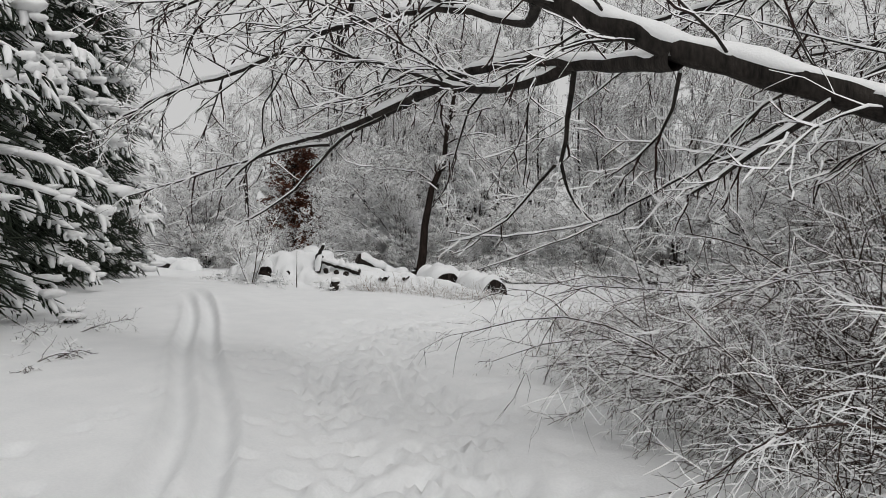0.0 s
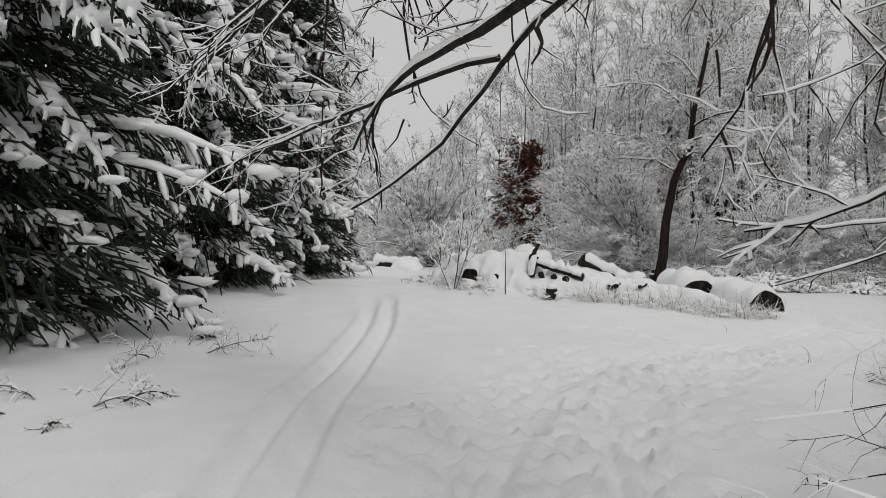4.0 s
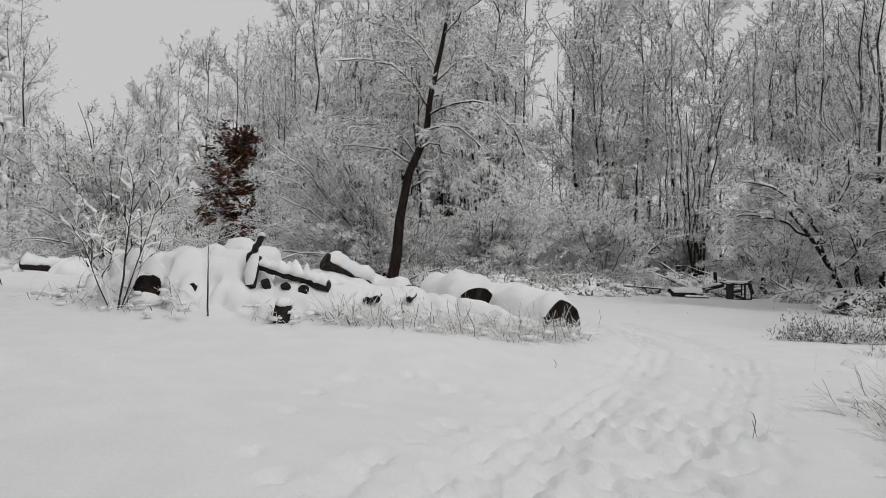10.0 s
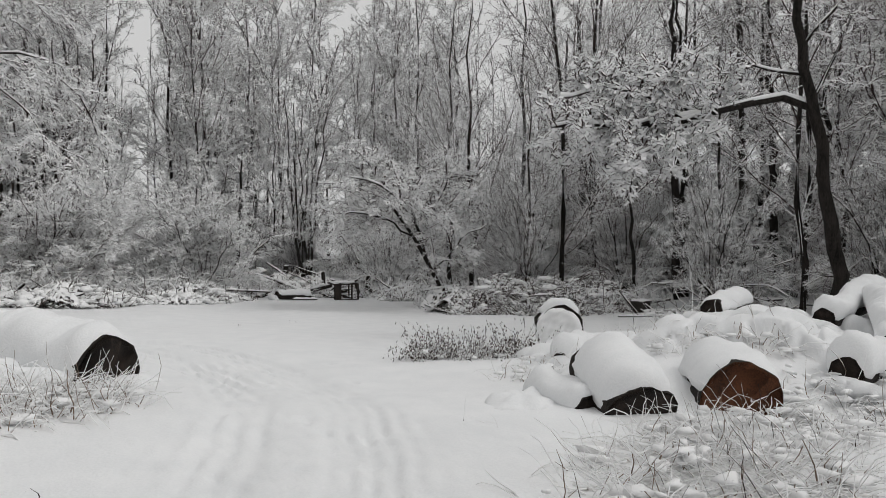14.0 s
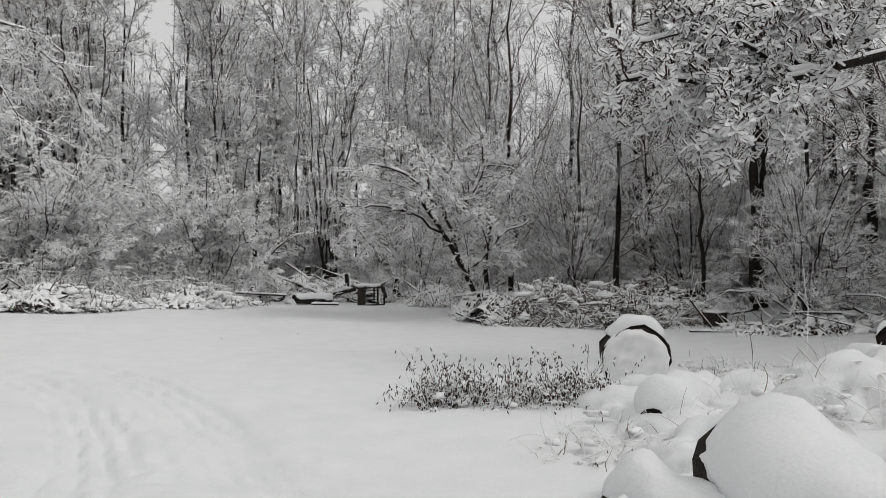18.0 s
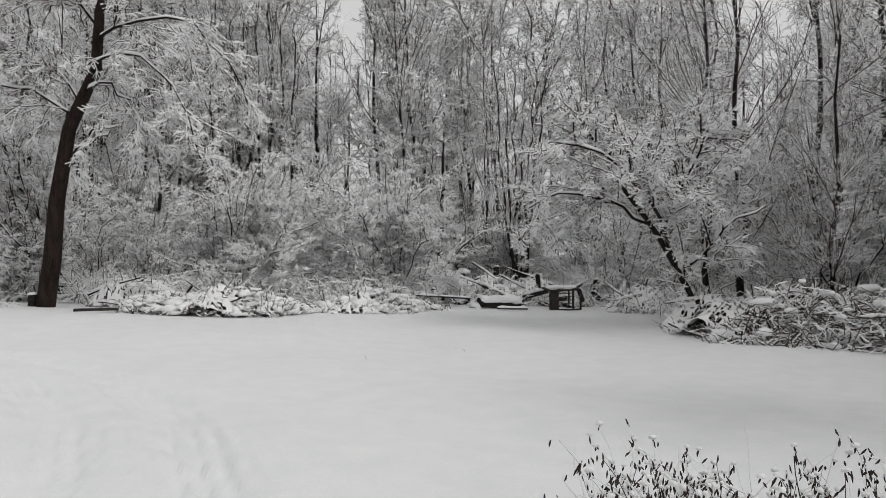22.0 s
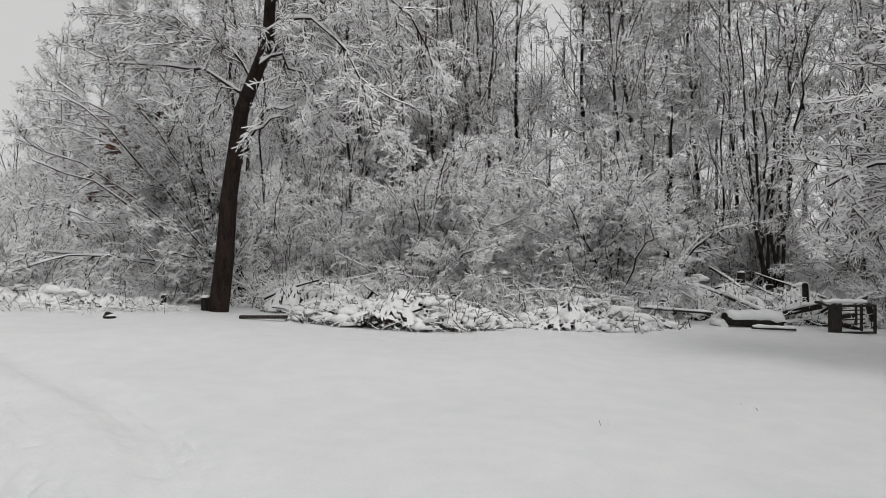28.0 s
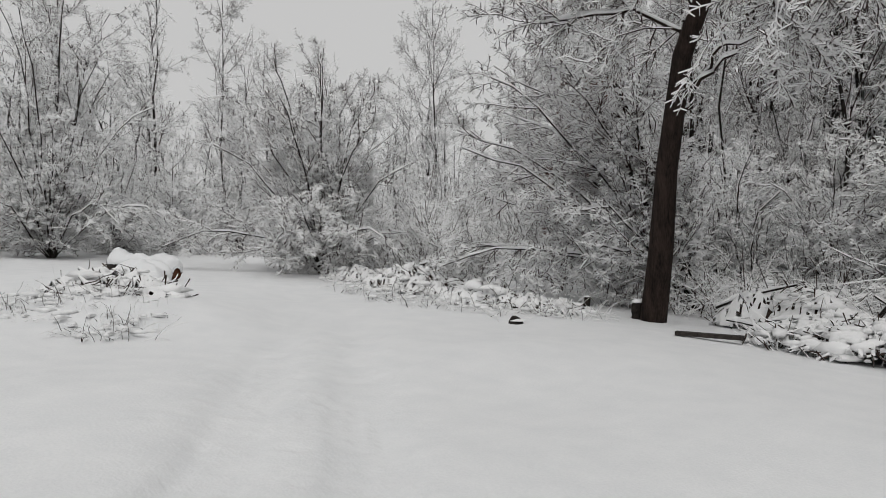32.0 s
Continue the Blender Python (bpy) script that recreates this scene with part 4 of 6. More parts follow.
# ---- the tree that leans over the start of the path ----
# Lines of its limbs, each with the thickness at its two ends.
BOUGHS = {
    "main": ([(2.5, 3.94, 2.07), (2.26, 4.22, 2.26), (1.75, 4.28, 2.45), (1.12, 4.42, 2.68), (0.66, 4.68, 2.98), (0.24, 4.95, 3.26), (-0.47, 5.39, 3.77), (-1.68, 6.08, 4.38), (-3.12, 6.76, 4.59)], 0.12, 0.03),
    "fork": ([(1.12, 4.42, 2.61), (0.88, 5.1, 2.79), (0.58, 5.68, 2.93), (0.21, 5.95, 3.14), (-0.3, 6.2, 3.03), (-0.71, 6.47, 2.96), (-1.46, 6.9, 2.72), (-2.87, 7.78, 2.57), (-3.49, 8.32, 2.23)], 0.07, 0.01),
    "low": ([(0.58, 5.68, 2.93), (0.21, 5.95, 2.83), (-0.45, 6.19, 2.85), (-1.05, 6.34, 3.19), (-1.62, 6.69, 3.39)], 0.055, 0.012),
    "hang": ([(0.61, 5.68, 2.92), (0.6, 5.98, 2.61), (0.48, 6.17, 2.19), (0.65, 6.69, 1.88), (0.93, 7.11, 1.68)], 0.026, 0.008),
    "hangside": ([(0.48, 6.17, 2.19), (0.21, 6.35, 1.93), (0.03, 6.53, 1.56), (-0.55, 6.68, 1.49)], 0.015, 0.006),
    "hook": ([(1.94, 4.19, 2.29), (1.75, 4.28, 2.2), (1.56, 4.36, 2.02), (1.44, 4.45, 1.87), (1.19, 4.53, 1.76)], 0.035, 0.01),
    "hookup": ([(1.56, 4.36, 2.04), (1.47, 4.55, 2), (1.37, 4.64, 1.99)], 0.015, 0.006),
    "drop": ([(1.16, 4.53, 2.58), (1.22, 4.63, 2.37), (1.15, 4.72, 2.14), (0.96, 4.91, 2.03), (0.8, 5.09, 1.97)], 0.016, 0.005),
    "left": ([(0.26, 4.94, 3.22), (0.27, 5.5, 3.26), (0.22, 5.88, 3.3), (-0.34, 6.2, 3.65), (-1.02, 6.54, 3.74), (-1.92, 6.86, 3.65), (-2.89, 7.38, 3.43), (-4.14, 7.87, 3.29), (-5.06, 8.18, 2.92)], 0.05, 0.01),
    "leftup": ([(-0.34, 6.2, 3.65), (-1.35, 6.51, 4.07), (-2.79, 6.99, 4.26), (-3.96, 7.28, 3.98)], 0.04, 0.01),
    "reach": ([(-0.3, 6.2, 3.03), (-1.99, 7.66, 2.63), (-2.15, 7.72, 2.36), (-2.3, 7.72, 2.22), (-2.5, 7.71, 2.01), (-2.68, 7.7, 1.91), (-2.98, 7.76, 1.76), (-3.17, 7.8, 1.7)], 0.03, 0.009),
    "reachleft": ([(-1.99, 7.66, 2.63), (-2.55, 7.79, 2.62), (-3, 7.96, 2.53), (-3.63, 7.97, 2.35), (-4.2, 7.99, 2.19), (-4.67, 8.04, 2.09)], 0.022, 0.008),
    "bough": ([(3.78, 4.86, 2.5), (1.45, 10.53, 1.79), (0.77, 10.42, 1.69), (0.38, 10.35, 1.63), (-0.03, 10.29, 1.58), (-0.46, 10.16, 1.59), (-0.81, 10.05, 1.67)], 0.03, 0.009),
    "boughlow": ([(1.45, 10.53, 1.79), (0.86, 10.03, 1.52), (0.12, 9.75, 1.28), (-0.12, 9.71, 1.17), (-0.36, 9.72, 1.11)], 0.016, 0.007),
    "boughfork": ([(-0.33, 10.24, 1.58), (-0.48, 10.11, 1.42), (-0.64, 10.03, 1.3), (-0.77, 9.96, 1.33)], 0.018, 0.007),
    "boughtwig": ([(-0.47, 10.16, 1.6), (-0.51, 10.13, 1.7), (-0.55, 10.1, 1.78), (-0.58, 10.09, 1.86)], 0.006, 0.003),
    "top": ([(1.66, 10.87, 3.19), (0.3, 10.24, 2.95), (-0.11, 10.07, 2.75), (-0.5, 10.01, 2.71)], 0.02, 0.006),
    "topdrop": ([(-0.08, 10.08, 2.77), (-0.03, 10.08, 2.6), (0.1, 10.05, 2.46)], 0.01, 0.004),
    "thread": ([(-1.35, 6.51, 4.07), (-2.1, 8.4, 3.7), (-2.37, 9.6, 3.09), (-2.39, 9.49, 2.69), (-2.42, 9.48, 2.37), (-2.48, 9.47, 2.05)], 0.005, 0.002),
    "topmid": ([(-1.35, 6.51, 4.07), (-2.2, 8.5, 3.5), (-2.46, 9.38, 2.88), (-2.23, 9.41, 2.6), (-2.04, 9.45, 2.51), (-1.81, 9.48, 2.59)], 0.012, 0.005),
    "snowy": ([(-1.92, 6.86, 3.65), (-3.0, 8.2, 3.2), (-3.27, 9.14, 2.78), (-3.12, 9.06, 2.55), (-2.98, 9.09, 2.42), (-2.79, 9.12, 2.46), (-2.7, 9.13, 2.31)], 0.014, 0.006),
}


def smooth_line(points, step=0.22):
    """A rounded line through a few points."""
    p = np.array(points, float)
    s = np.r_[0, np.cumsum(np.linalg.norm(np.diff(p, axis=0), axis=1))]
    u = np.linspace(0, s[-1], max(4, int(s[-1] / step) + 1))
    q = np.stack([np.interp(u, s, p[:, k]) for k in range(3)], 1)
    for _ in range(3):
        q[1:-1] = 0.25 * q[:-2] + 0.5 * q[1:-1] + 0.25 * q[2:]
    return q


WAY, _ = along([(0, 0), (-0.1, 2), (-0.65, 4), (-1.12, 5.2), (-1.7, 6.6), (-2.1, 7.8), (-2.2, 8.7), (-2.0, 10), (-1.4, 11.3), (-0.7, 12.4)], 0.2)


def overhanging_tree():
    rng = np.random.default_rng(21)
    out = []
    trunk = smooth_line([(5.2, 3.4, -0.5), (5.1, 3.5, 1.2), (4.9, 3.6, 3.0), (5.0, 3.7, 6.0), (5.3, 3.6, 9.0)])
    out.append((trunk, np.linspace(0.3, 0.08, len(trunk)), 0))
    start = np.array([4.95, 3.6, 2.1])
    for points in ([(5, 3.6, 3.2), (3.4, 6.2, 3.9), (2.0, 8.4, 4.2), (1.0, 10, 4.4)], [(5, 3.7, 4.4), (2.6, 6.4, 5.2), (0.4, 8.6, 5.4)], [(5, 3.7, 2.8), (4.3, 6.6, 3.4), (3.6, 9.4, 3.9)], [(5, 3.6, 5), (2.4, 5.6, 5.4), (-0.6, 7.4, 5.2)]):
        line = smooth_line(points)
        sprout(rng, out, line, np.linspace(0.06, 0.015, len(line)), 1, [None, (18, 1.5, 0.8, 0.012, 5, 0.16, -0.25, 0.2), (6, -0.5, 0.75, 0.006, 3, 0.2, -0.1, 0.15), (3, -0.5, 0.7, 0.004, 2, 0.2, 0.0, 0.2)])
    for name, (points, r0, r1) in BOUGHS.items():
        if name == "main":
            points = [tuple(start), *points]
        if name in ("bough", "top"):
            points = [(5.0, 3.7, 4.0 if name == "bough" else 5.5), *points[1:]]
        line = smooth_line(points)
        line += rng.normal(0, 0.008, line.shape)
        radii = np.linspace(r0, r1, len(line))
        if name in ("main", "fork", "low", "left", "leftup"):
            spec = [(24 if name in ("main", "left", "leftup") else 16, 1.5, 0.8, 0.012, 5, 0.16, -0.25, 0.22), (6, -0.5, 0.75, 0.006, 3, 0.2, -0.1, 0.15), (3, -0.5, 0.7, 0.004, 2, 0.2, 0.0, 0.2)]
        elif name in ("reach", "reachleft"):
            spec = [(13, 0.8, 0.8, 0.009, 4, 0.16, -0.2, 0.25), (4, -0.5, 0.7, 0.005, 2, 0.2, 0.0, 0.2)]
        elif name in ("thread", "topdrop", "boughtwig", "hookup"):
            spec = [(3, 0.2, 0.8, 0.004, 2, 0.2, 0.0, 0.3)]
        elif name.startswith(("bough", "top")):
            spec = [(3, 0.35, 0.7, 0.006, 4, 0.18, 0.3, 0.4), (2, -0.5, 0.7, 0.004, 2, 0.2, 0.0, 0.2)]
        else:
            spec = [(7, 0.5, 0.75, 0.007, 4, 0.2, 0.15, 0.25), (4, -0.5, 0.75, 0.004, 2, 0.22, 0.0, 0.2)]
        sprout(rng, out, line, radii, 1, [None, *spec])
    wood, fine, snow = Build(), Build(), Build()
    for p, r, level in out:
        # the walkers have broken off what hung into the path
        if r.max() < 0.03 and level > 1 and p[:, 2].min() < 2.6 and (np.linalg.norm(p[:, None, :2] - WAY[None], axis=2)[p[:, 2] < 2.6] < 0.8).any():
            continue
        if r.max() > 0.0095:
            tube(wood, p, r, 10 if r.max() > 0.05 else 6, knobs=0.08, rng=rng)
            if level > 0:
                snow_ridge(snow, p, r, min(0.05, 0.006 + 0.45 * r.max()), rng, gaps=0.1, width=0.75)
        else:
            twig(fine, p, r, rng.uniform(0.007, 0.016))
    root = new("overhanging_tree")
    wood.make("limb", BARK, root, "dark wet limbs")
    fine.make("twig_mass", [TWIG, SNOW_LOAD], root, "thin twigs with ridges of snow")
    snow.make("snow_cover", SNOW_LOAD, root, "snow lying along the limbs")
    tagged(root, "bare tree with a low dark limb over the path", "tree")


overhanging_tree()


# ---- bare shrubs beside the path ----
def near_shrub(seed, x, y, stems, height, spread, load=0.0046, label="", sag=-1.25, dense=9):
    rng = np.random.default_rng(seed)
    out = []
    for k in range(stems):
        a = k / stems * 6.28 + rng.uniform(-0.5, 0.5)
        q = rng.uniform(0.1, 0.5)
        line = bend(rng, (q * math.cos(a), q * math.sin(a), -0.1), (math.cos(a) * spread, math.sin(a) * spread, 1), height * rng.uniform(0.6, 1.15), 8, 0.1, sag)
        sprout(rng, out, line, np.linspace(0.010, 0.0035, 9), 0, [(dense + 5, -0.46, 0.75, 0.0036, 5, 0.2, -0.5, 0.08), (12, -0.42, 0.75, 0.0022, 2, 0.3, -0.35, 0.06)])
    fine = Build()
    root = new("bare_shrub")
    for p, r, level in out:
        if level == 0:
            stem = Build()
            tube(stem, p, r, 5)
            if rng.random() < 0.6:
                twig(stem, p + np.array([0, 0, 0.004]), r * 0.8, load * rng.uniform(0.4, 1.2))
            stem.make("stem", [STEM, SNOW_LOAD], root)
        else:
            if rng.random() < 0.45:
                tube(fine, p, r * 1.15, 3)
            else:
                twig(fine, p, r, load * rng.uniform(0.5, 1.7))
    fine.make("twig_mass", [STEM, SNOW_LOAD], root, "tangle of thin snowy twigs")
    root.matrix_basis = put(x, y)
    return tagged(root, label or "tangled bare shrub with snow on its arching stems", "shrub", "shrubs beside the path")


near_shrub(11, 3.0, 3.5, 14, 2.2, 0.7)
near_shrub(12, 4.4, 5.0, 13, 3.2, 0.6)
near_shrub(13, 2.3, 4.4, 13, 1.9, 0.7)
near_shrub(14, 2.0, 6.8, 12, 1.8, 0.7)
near_shrub(15, 3.6, 5.6, 13, 3.5, 0.35)
near_shrub(16, 4.6, 6.6, 13, 4.2, 0.35)
near_shrub(1, 2.5, 5.7, 17, 2.6, 0.65)
near_shrub(2, 3.2, 4.6, 13, 2.5, 0.7)
near_shrub(3, 2.8, 7.5, 13, 2.7, 0.7)
near_shrub(4, 3.6, 6.2, 12, 3.0, 0.6)
near_shrub(5, 2.0, 8.6, 10, 1.5, 0.7, dense=7)
near_shrub(6, 4.2, 8.8, 12, 3.0, 0.7)
near_shrub(7, 3.2, 10.5, 10, 2.2, 0.7)
near_shrub(8, 1.4, 12.4, 9, 1.15, 0.8, label="small bare shrub poking through the snow", dense=6)
near_shrub(9, -6.6, 9.4, 7, 1.0, 1.0, label="dead twigs under the spruce", dense=5)
near_shrub(10, -5.6, 7.3, 6, 0.8, 1.1, label="dead twigs at the edge of the path", dense=5)


# ---- grass, weeds and seed heads ----
def weeds(seed, spots, count, height, mats, load=0.006, name="dry_grass", label="", category="grass", lean=0.6, seeds=0, clods=1.0):
    """Stems scattered over a few round spots: (x, y, radius)."""
    rng = np.random.default_rng(seed)
    b = Build()
    for k in range(count):
        x, y, r = spots[rng.integers(len(spots))]
        a, q = rng.uniform(0, 6.28), r * math.sqrt(rng.random())
        px, py = x + q * math.cos(a), y + q * math.sin(a)
        h = height * rng.uniform(0.4, 1.2)
        d = rng.uniform(0, 6.28)
        line = bend(rng, (px, py, ground_at(px, py) - 0.05), (lean * math.cos(d), lean * math.sin(d), 1), h, 5, 0.2, -rng.uniform(0.3, 2.6))
        twig(b, line, np.linspace(0.0032, 0.0014, 6), load * rng.uniform(0.1, 1.3))
        if seeds and rng.random() < seeds:
            for j in range(rng.integers(5, 12)):
                q = line[rng.integers(2, 6)] + rng.normal(0, 0.022, 3)
                s = bend(rng, q, (rng.normal(0, 0.3), rng.normal(0, 0.3), -1), rng.uniform(0.02, 0.06), 2, 0.15)
                tube(b, s, np.array([0.003, 0.0065, 0.002]), 4, 0)
                if rng.random() < 0.3:
                    k2 = rng.uniform(0.008, 0.022)
                    blob(b, s[0] + np.array([0, 0, 0.008]), (k2 * 1.4, k2, k2 * 0.8), rng, 1, 4, 6, 0.2, a, 0.9)
    for x, y, r in spots:
        for k in range(int(clods * r * r * 40)):
            a, q = rng.uniform(0, 6.28), r * math.sqrt(rng.random())
            px, py = x + q * math.cos(a), y + q * math.sin(a)
            s = rng.uniform(0.02, 0.075)
            blob(b, (px, py, ground_at(px, py) + rng.uniform(-0.02, 0.3) * height), (s * rng.uniform(1.2, 2.4), s, s * 0.55), rng, 1, 5, 8, 0.5, a, 0.8)
    tagged(b.make(name, mats), label, category, kind="stuff")


weeds(1, [(1.7, 13.7, 0.6), (2.2, 14.6, 0.9), (3.0, 15.2, 0.9), (3.7, 15.4, 0.9), (1.3, 12.6, 0.5)], 3200, 0.6, [STRAW, SNOW_LOAD], 0.011, label="dry straw-coloured grass bowed by snow", lean=1.0, clods=0.7)
weeds(2, [(-2.6, 18.6, 0.7), (-1.6, 18.9, 0.8), (-0.7, 19.2, 0.6), (-3.6, 18.6, 0.5)], 2000, 0.58, [STRAW, SNOW_LOAD], 0.011, label="pale grass flattened by snow before the logs")
weeds(3, [(4.45, 21.6, 0.35), (4.9, 21.5, 0.5), (5.4, 21.3, 0.5), (5.9, 21.0, 0.4)], 620, 0.66, [STEM, SNOW_LOAD], 0.009, "seed_heads", "dark dead weeds with drooping seed heads", "weeds", 0.35, 0.75)
weeds(4, [(6.6, 19.6, 0.8), (5.6, 19.6, 0.7), (7.6, 20.0, 0.7), (4.6, 19.2, 0.5)], 420, 0.55, [STRAW, SNOW_LOAD], 0.009, label="dry weeds between snowed-in logs")
weeds(5, [(9.0, 22.0, 1.2), (8.2, 21.6, 0.5), (10.5, 22.6, 1.0)], 160, 0.5, [STEM, SNOW_LOAD], 0.006, "dead_weeds", "dark dead weed stalks in snow", "weeds", 0.4)
weeds(6, [(-7.2, 18.4, 0.6), (-8.2, 19.4, 0.8), (-6.3, 18.3, 0.6), (-4.6, 18.4, 0.6)], 180, 0.45, [STEM, SNOW_LOAD], 0.008, "dead_weeds", "thin weed stalks beside snowed-in logs", "weeds", 0.4)
weeds(7, [(-8.8, 30.4, 1.0), (-10.4, 30.6, 1.3), (-7.6, 30.2, 0.6), (-9.6, 29.4, 0.7)], 420, 0.5, [STEM, SNOW_LOAD], 0.010, "dead_weeds", "snowy weeds round a low brush heap", "weeds", 0.5)
weeds(8, [(-8.5, 37.6, 1.2), (-10.5, 38.2, 1.3), (-7, 37.8, 1.0), (-12.5, 39, 1.4), (-15, 40.5, 1.4), (-6.2, 38.4, 0.9)], 900, 0.7, [STEM, SNOW_LOAD], 0.016, "rank_weeds", "low snowy weeds along the wood's edge", "weeds", 0.7)
weeds(9, [(1.0, 8.8, 0.4), (0.8, 9.6, 0.4), (1.0, 7.2, 0.3)], 220, 0.55, [STRAW, SNOW_LOAD], 0.006, label="dry grass at the foot of the shrub")
weeds(11, [(5.0, 15.9, 0.8), (6.2, 16.0, 0.8), (7.2, 15.6, 0.9), (6.4, 18.0, 0.6), (7.0, 17.4, 0.5), (7.4, 19.2, 0.7), (4.0, 16.2, 0.5)], 900, 0.5, [STRAW, SNOW_LOAD], 0.012, label="snowy dry grass round the far log heap", clods=1.4)
weeds(12, [(-1.0, 20.0, 0.6), (-1.9, 19.9, 0.7), (-2.9, 19.8, 0.6), (-0.4, 20.0, 0.4)], 800, 0.42, [STRAW, SNOW_LOAD], 0.012, label="matted grass buried in snow by the logs", clods=2.0)
weeds(13, [(2.4, 14.6, 0.9), (3.2, 15.0, 0.9), (4.2, 15.6, 0.9), (5.4, 15.8, 0.8), (1.8, 13.6, 0.6)], 150, 0.7, [STEM, SNOW_LOAD], 0.005, "dead_weeds", "thin dark stalks among the dry grass", "weeds", 0.5, clods=0.3)
weeds(10, [(-1.2, 16.8, 0.4), (0.2, 14.0, 0.1), (5.5, 31.2, 0.1), (3.6, 29.6, 0.1), (2.5, 17.2, 0.2)], 16, 0.4, [STEM, SNOW_LOAD], 0.003, "lone_stalks", "single dark stalks standing in clean snow", "stalks", 0.15, clods=0)


# ---- logs ----
def log(start, way, length, r, depth=0.14, end=None, bark=None, label="snow-capped log with a dark sawn end", seed=0, group="logs in the heaps", cover=1.0, hollow=False, hide=0.5):
    """A log from the centre of its seen end; snow lies on its back."""
    rng = np.random.default_rng(seed)
    d = np.array(way, float)
    d /= np.linalg.norm(d)
    s = np.array(start, float)
    n, k = 9, 18
    p = s + np.linspace(0, length, n)[:, None] * d
    _, side, up, _ = frames(p)
    a = np.arange(k) / k * 2 * np.pi
    out_of_round = 1 + 0.05 * np.sin(2 * a + rng.uniform(0, 6)) + 0.035 * np.sin(5 * a + rng.uniform(0, 6))
    rad = r * out_of_round[None] * (1 + 0.03 * rng.standard_normal((n, k)))
    rings = p[:, None] + rad[..., None] * (np.cos(a)[None, :, None] * side[:, None] + np.sin(a)[None, :, None] * up[:, None])
    root = new("log")
    body, snow = Build(), Build()
    loft(body, rings)
    body.make("bark", bark or LOG_BARK, root)
    # sawn faces set back inside the bark
    for ring, sign in ((rings[0], 1), (rings[-1], -1)):
        c = ring.mean(0)
        steps = [1.0, 0.93, 0.9, 0.55, 0.15]
        back = [0.0, 0.0, 0.004, 0.008, 0.01]
        if hollow:
            back = [0.0, 0.0, 0.01, 0.05, 0.07]
        faces = np.stack([c + (ring - c) * f + d * sign * (bk + (rng.normal(0, 0.006, (k, 1)) if j > 1 else 0)) for j, (f, bk) in enumerate(zip(steps, back))])
        face = Build()
        loft(face, faces if sign > 0 else faces[:, ::-1], 0, True, True)
        face.make("sawn_face", end or LOG_END, root, "dark weathered sawn face" if end is None else "rust-brown sawn face")
    if depth:
        m = max(10, int(length / 0.05))
        u = np.linspace(0.01, length + 0.05, m)
        q = s + u[:, None] * d
        _, sd, up2, _ = frames(q)
        g = np.linspace(0.05, np.pi - 0.05, 15) if cover >= 1 else np.linspace(np.pi / 2 - 1.2 * cover, np.pi / 2 + 1.2 * cover, 15)
        lump = 1 + 0.3 * np.sin(u * 3.1 + rng.uniform(0, 6))[:, None] * np.ones(15) + 0.3 * np.sin(u * 7 + rng.uniform(0, 6))[:, None] * np.cos(3 * g + rng.uniform(0, 6))[None] + 0.03 * rng.standard_normal((m, 15))
        tall_snow = depth * lump * np.clip(np.sin(g), 0, 1)[None] ** 0.7
        ends = np.clip(np.minimum(np.arange(m), np.arange(m)[::-1]) / 3.0, 0.25, 1)[:, None] ** 0.6
        rr = r * (0.97 + 0.05 * ends) + tall_snow * ends
        rr[0], rr[-1] = r * 0.9, r * 0.55
        shell = q[:, None] + rr[..., None] * (np.cos(g)[None, :, None] * sd[:, None] + np.sin(g)[None, :, None] * up2[:, None])
        inner = q[:, None] + (r * 0.9) * (np.cos(g)[None, ::-1, None] * sd[:, None] + np.sin(g)[None, ::-1, None] * up2[:, None])
        shell[1:-1] = lumps(shell[1:-1], rng, 0.3, 0.02 + 0.12 * depth)
        loft(snow, np.concatenate([shell, inner], 1), 0, True)
        snow.make("snow_cap", SNOW, root, "thick rounded cap of snow")
    if hide and r > 0.15:
        heap = Build()
        foot = s - d * r * 0.42
        turn = math.atan2(d[1], d[0])
        low = s[2] - r - 0.08
        rise = 2 * r * hide + 0.08
        blob(heap, (foot[0], foot[1], low), (r * 0.75, r * 1.7, rise), rng, 0, 9, 20, 0.22, turn)
        for k in range(5):
            w = rng.uniform(-1.2, 1.2) * r
            q = rng.uniform(0.08, 0.2)
            blob(heap, (foot[0] - d[1] * w - d[0] * 0.1, foot[1] + d[0] * w - d[1] * 0.1, low + rise * 0.45), (q, q * 1.3, q * 0.9), rng, 0, 6, 10, 0.3, turn)
        heap.make("snow_drift", SNOW, root, "snow banked against the end")
    return tagged(root, label, "log", group)


def at_ground(x, y, up):
    return (x, y, ground_at(x, y) + up)


# the low heap along the clearing's middle
log((-0.23, 20.6, -0.02), (-0.75, 0.9, 0.03), 1.9, 0.44, 0.17, label="thick half-buried log with a black hollow end", seed=1, hollow=True)
log(at_ground(-1.75, 21.2, -0.02), (-0.6, 1, 0.05), 1.5, 0.42, 0.2, label="broad log with snow plastered on its sawn end", seed=2)
log(at_ground(-3.0, 20.9, 0.0), (-1, 0.5, 0.02), 2.0, 0.28, 0.16, label="log sunk under a smooth hump of snow", seed=3)
log(at_ground(-4.35, 20.0, 0.42), (0.9, 0.6, -0.5), 0.9, 0.15, 0.1, label="slanting log with a dark end propped on the heap", seed=4)
log(at_ground(-6.7, 18.6, 0.12), (-0.5, 1, 0.05), 1.2, 0.2, 0.22, label="snow-topped log with a black end", seed=5, hide=0.2)
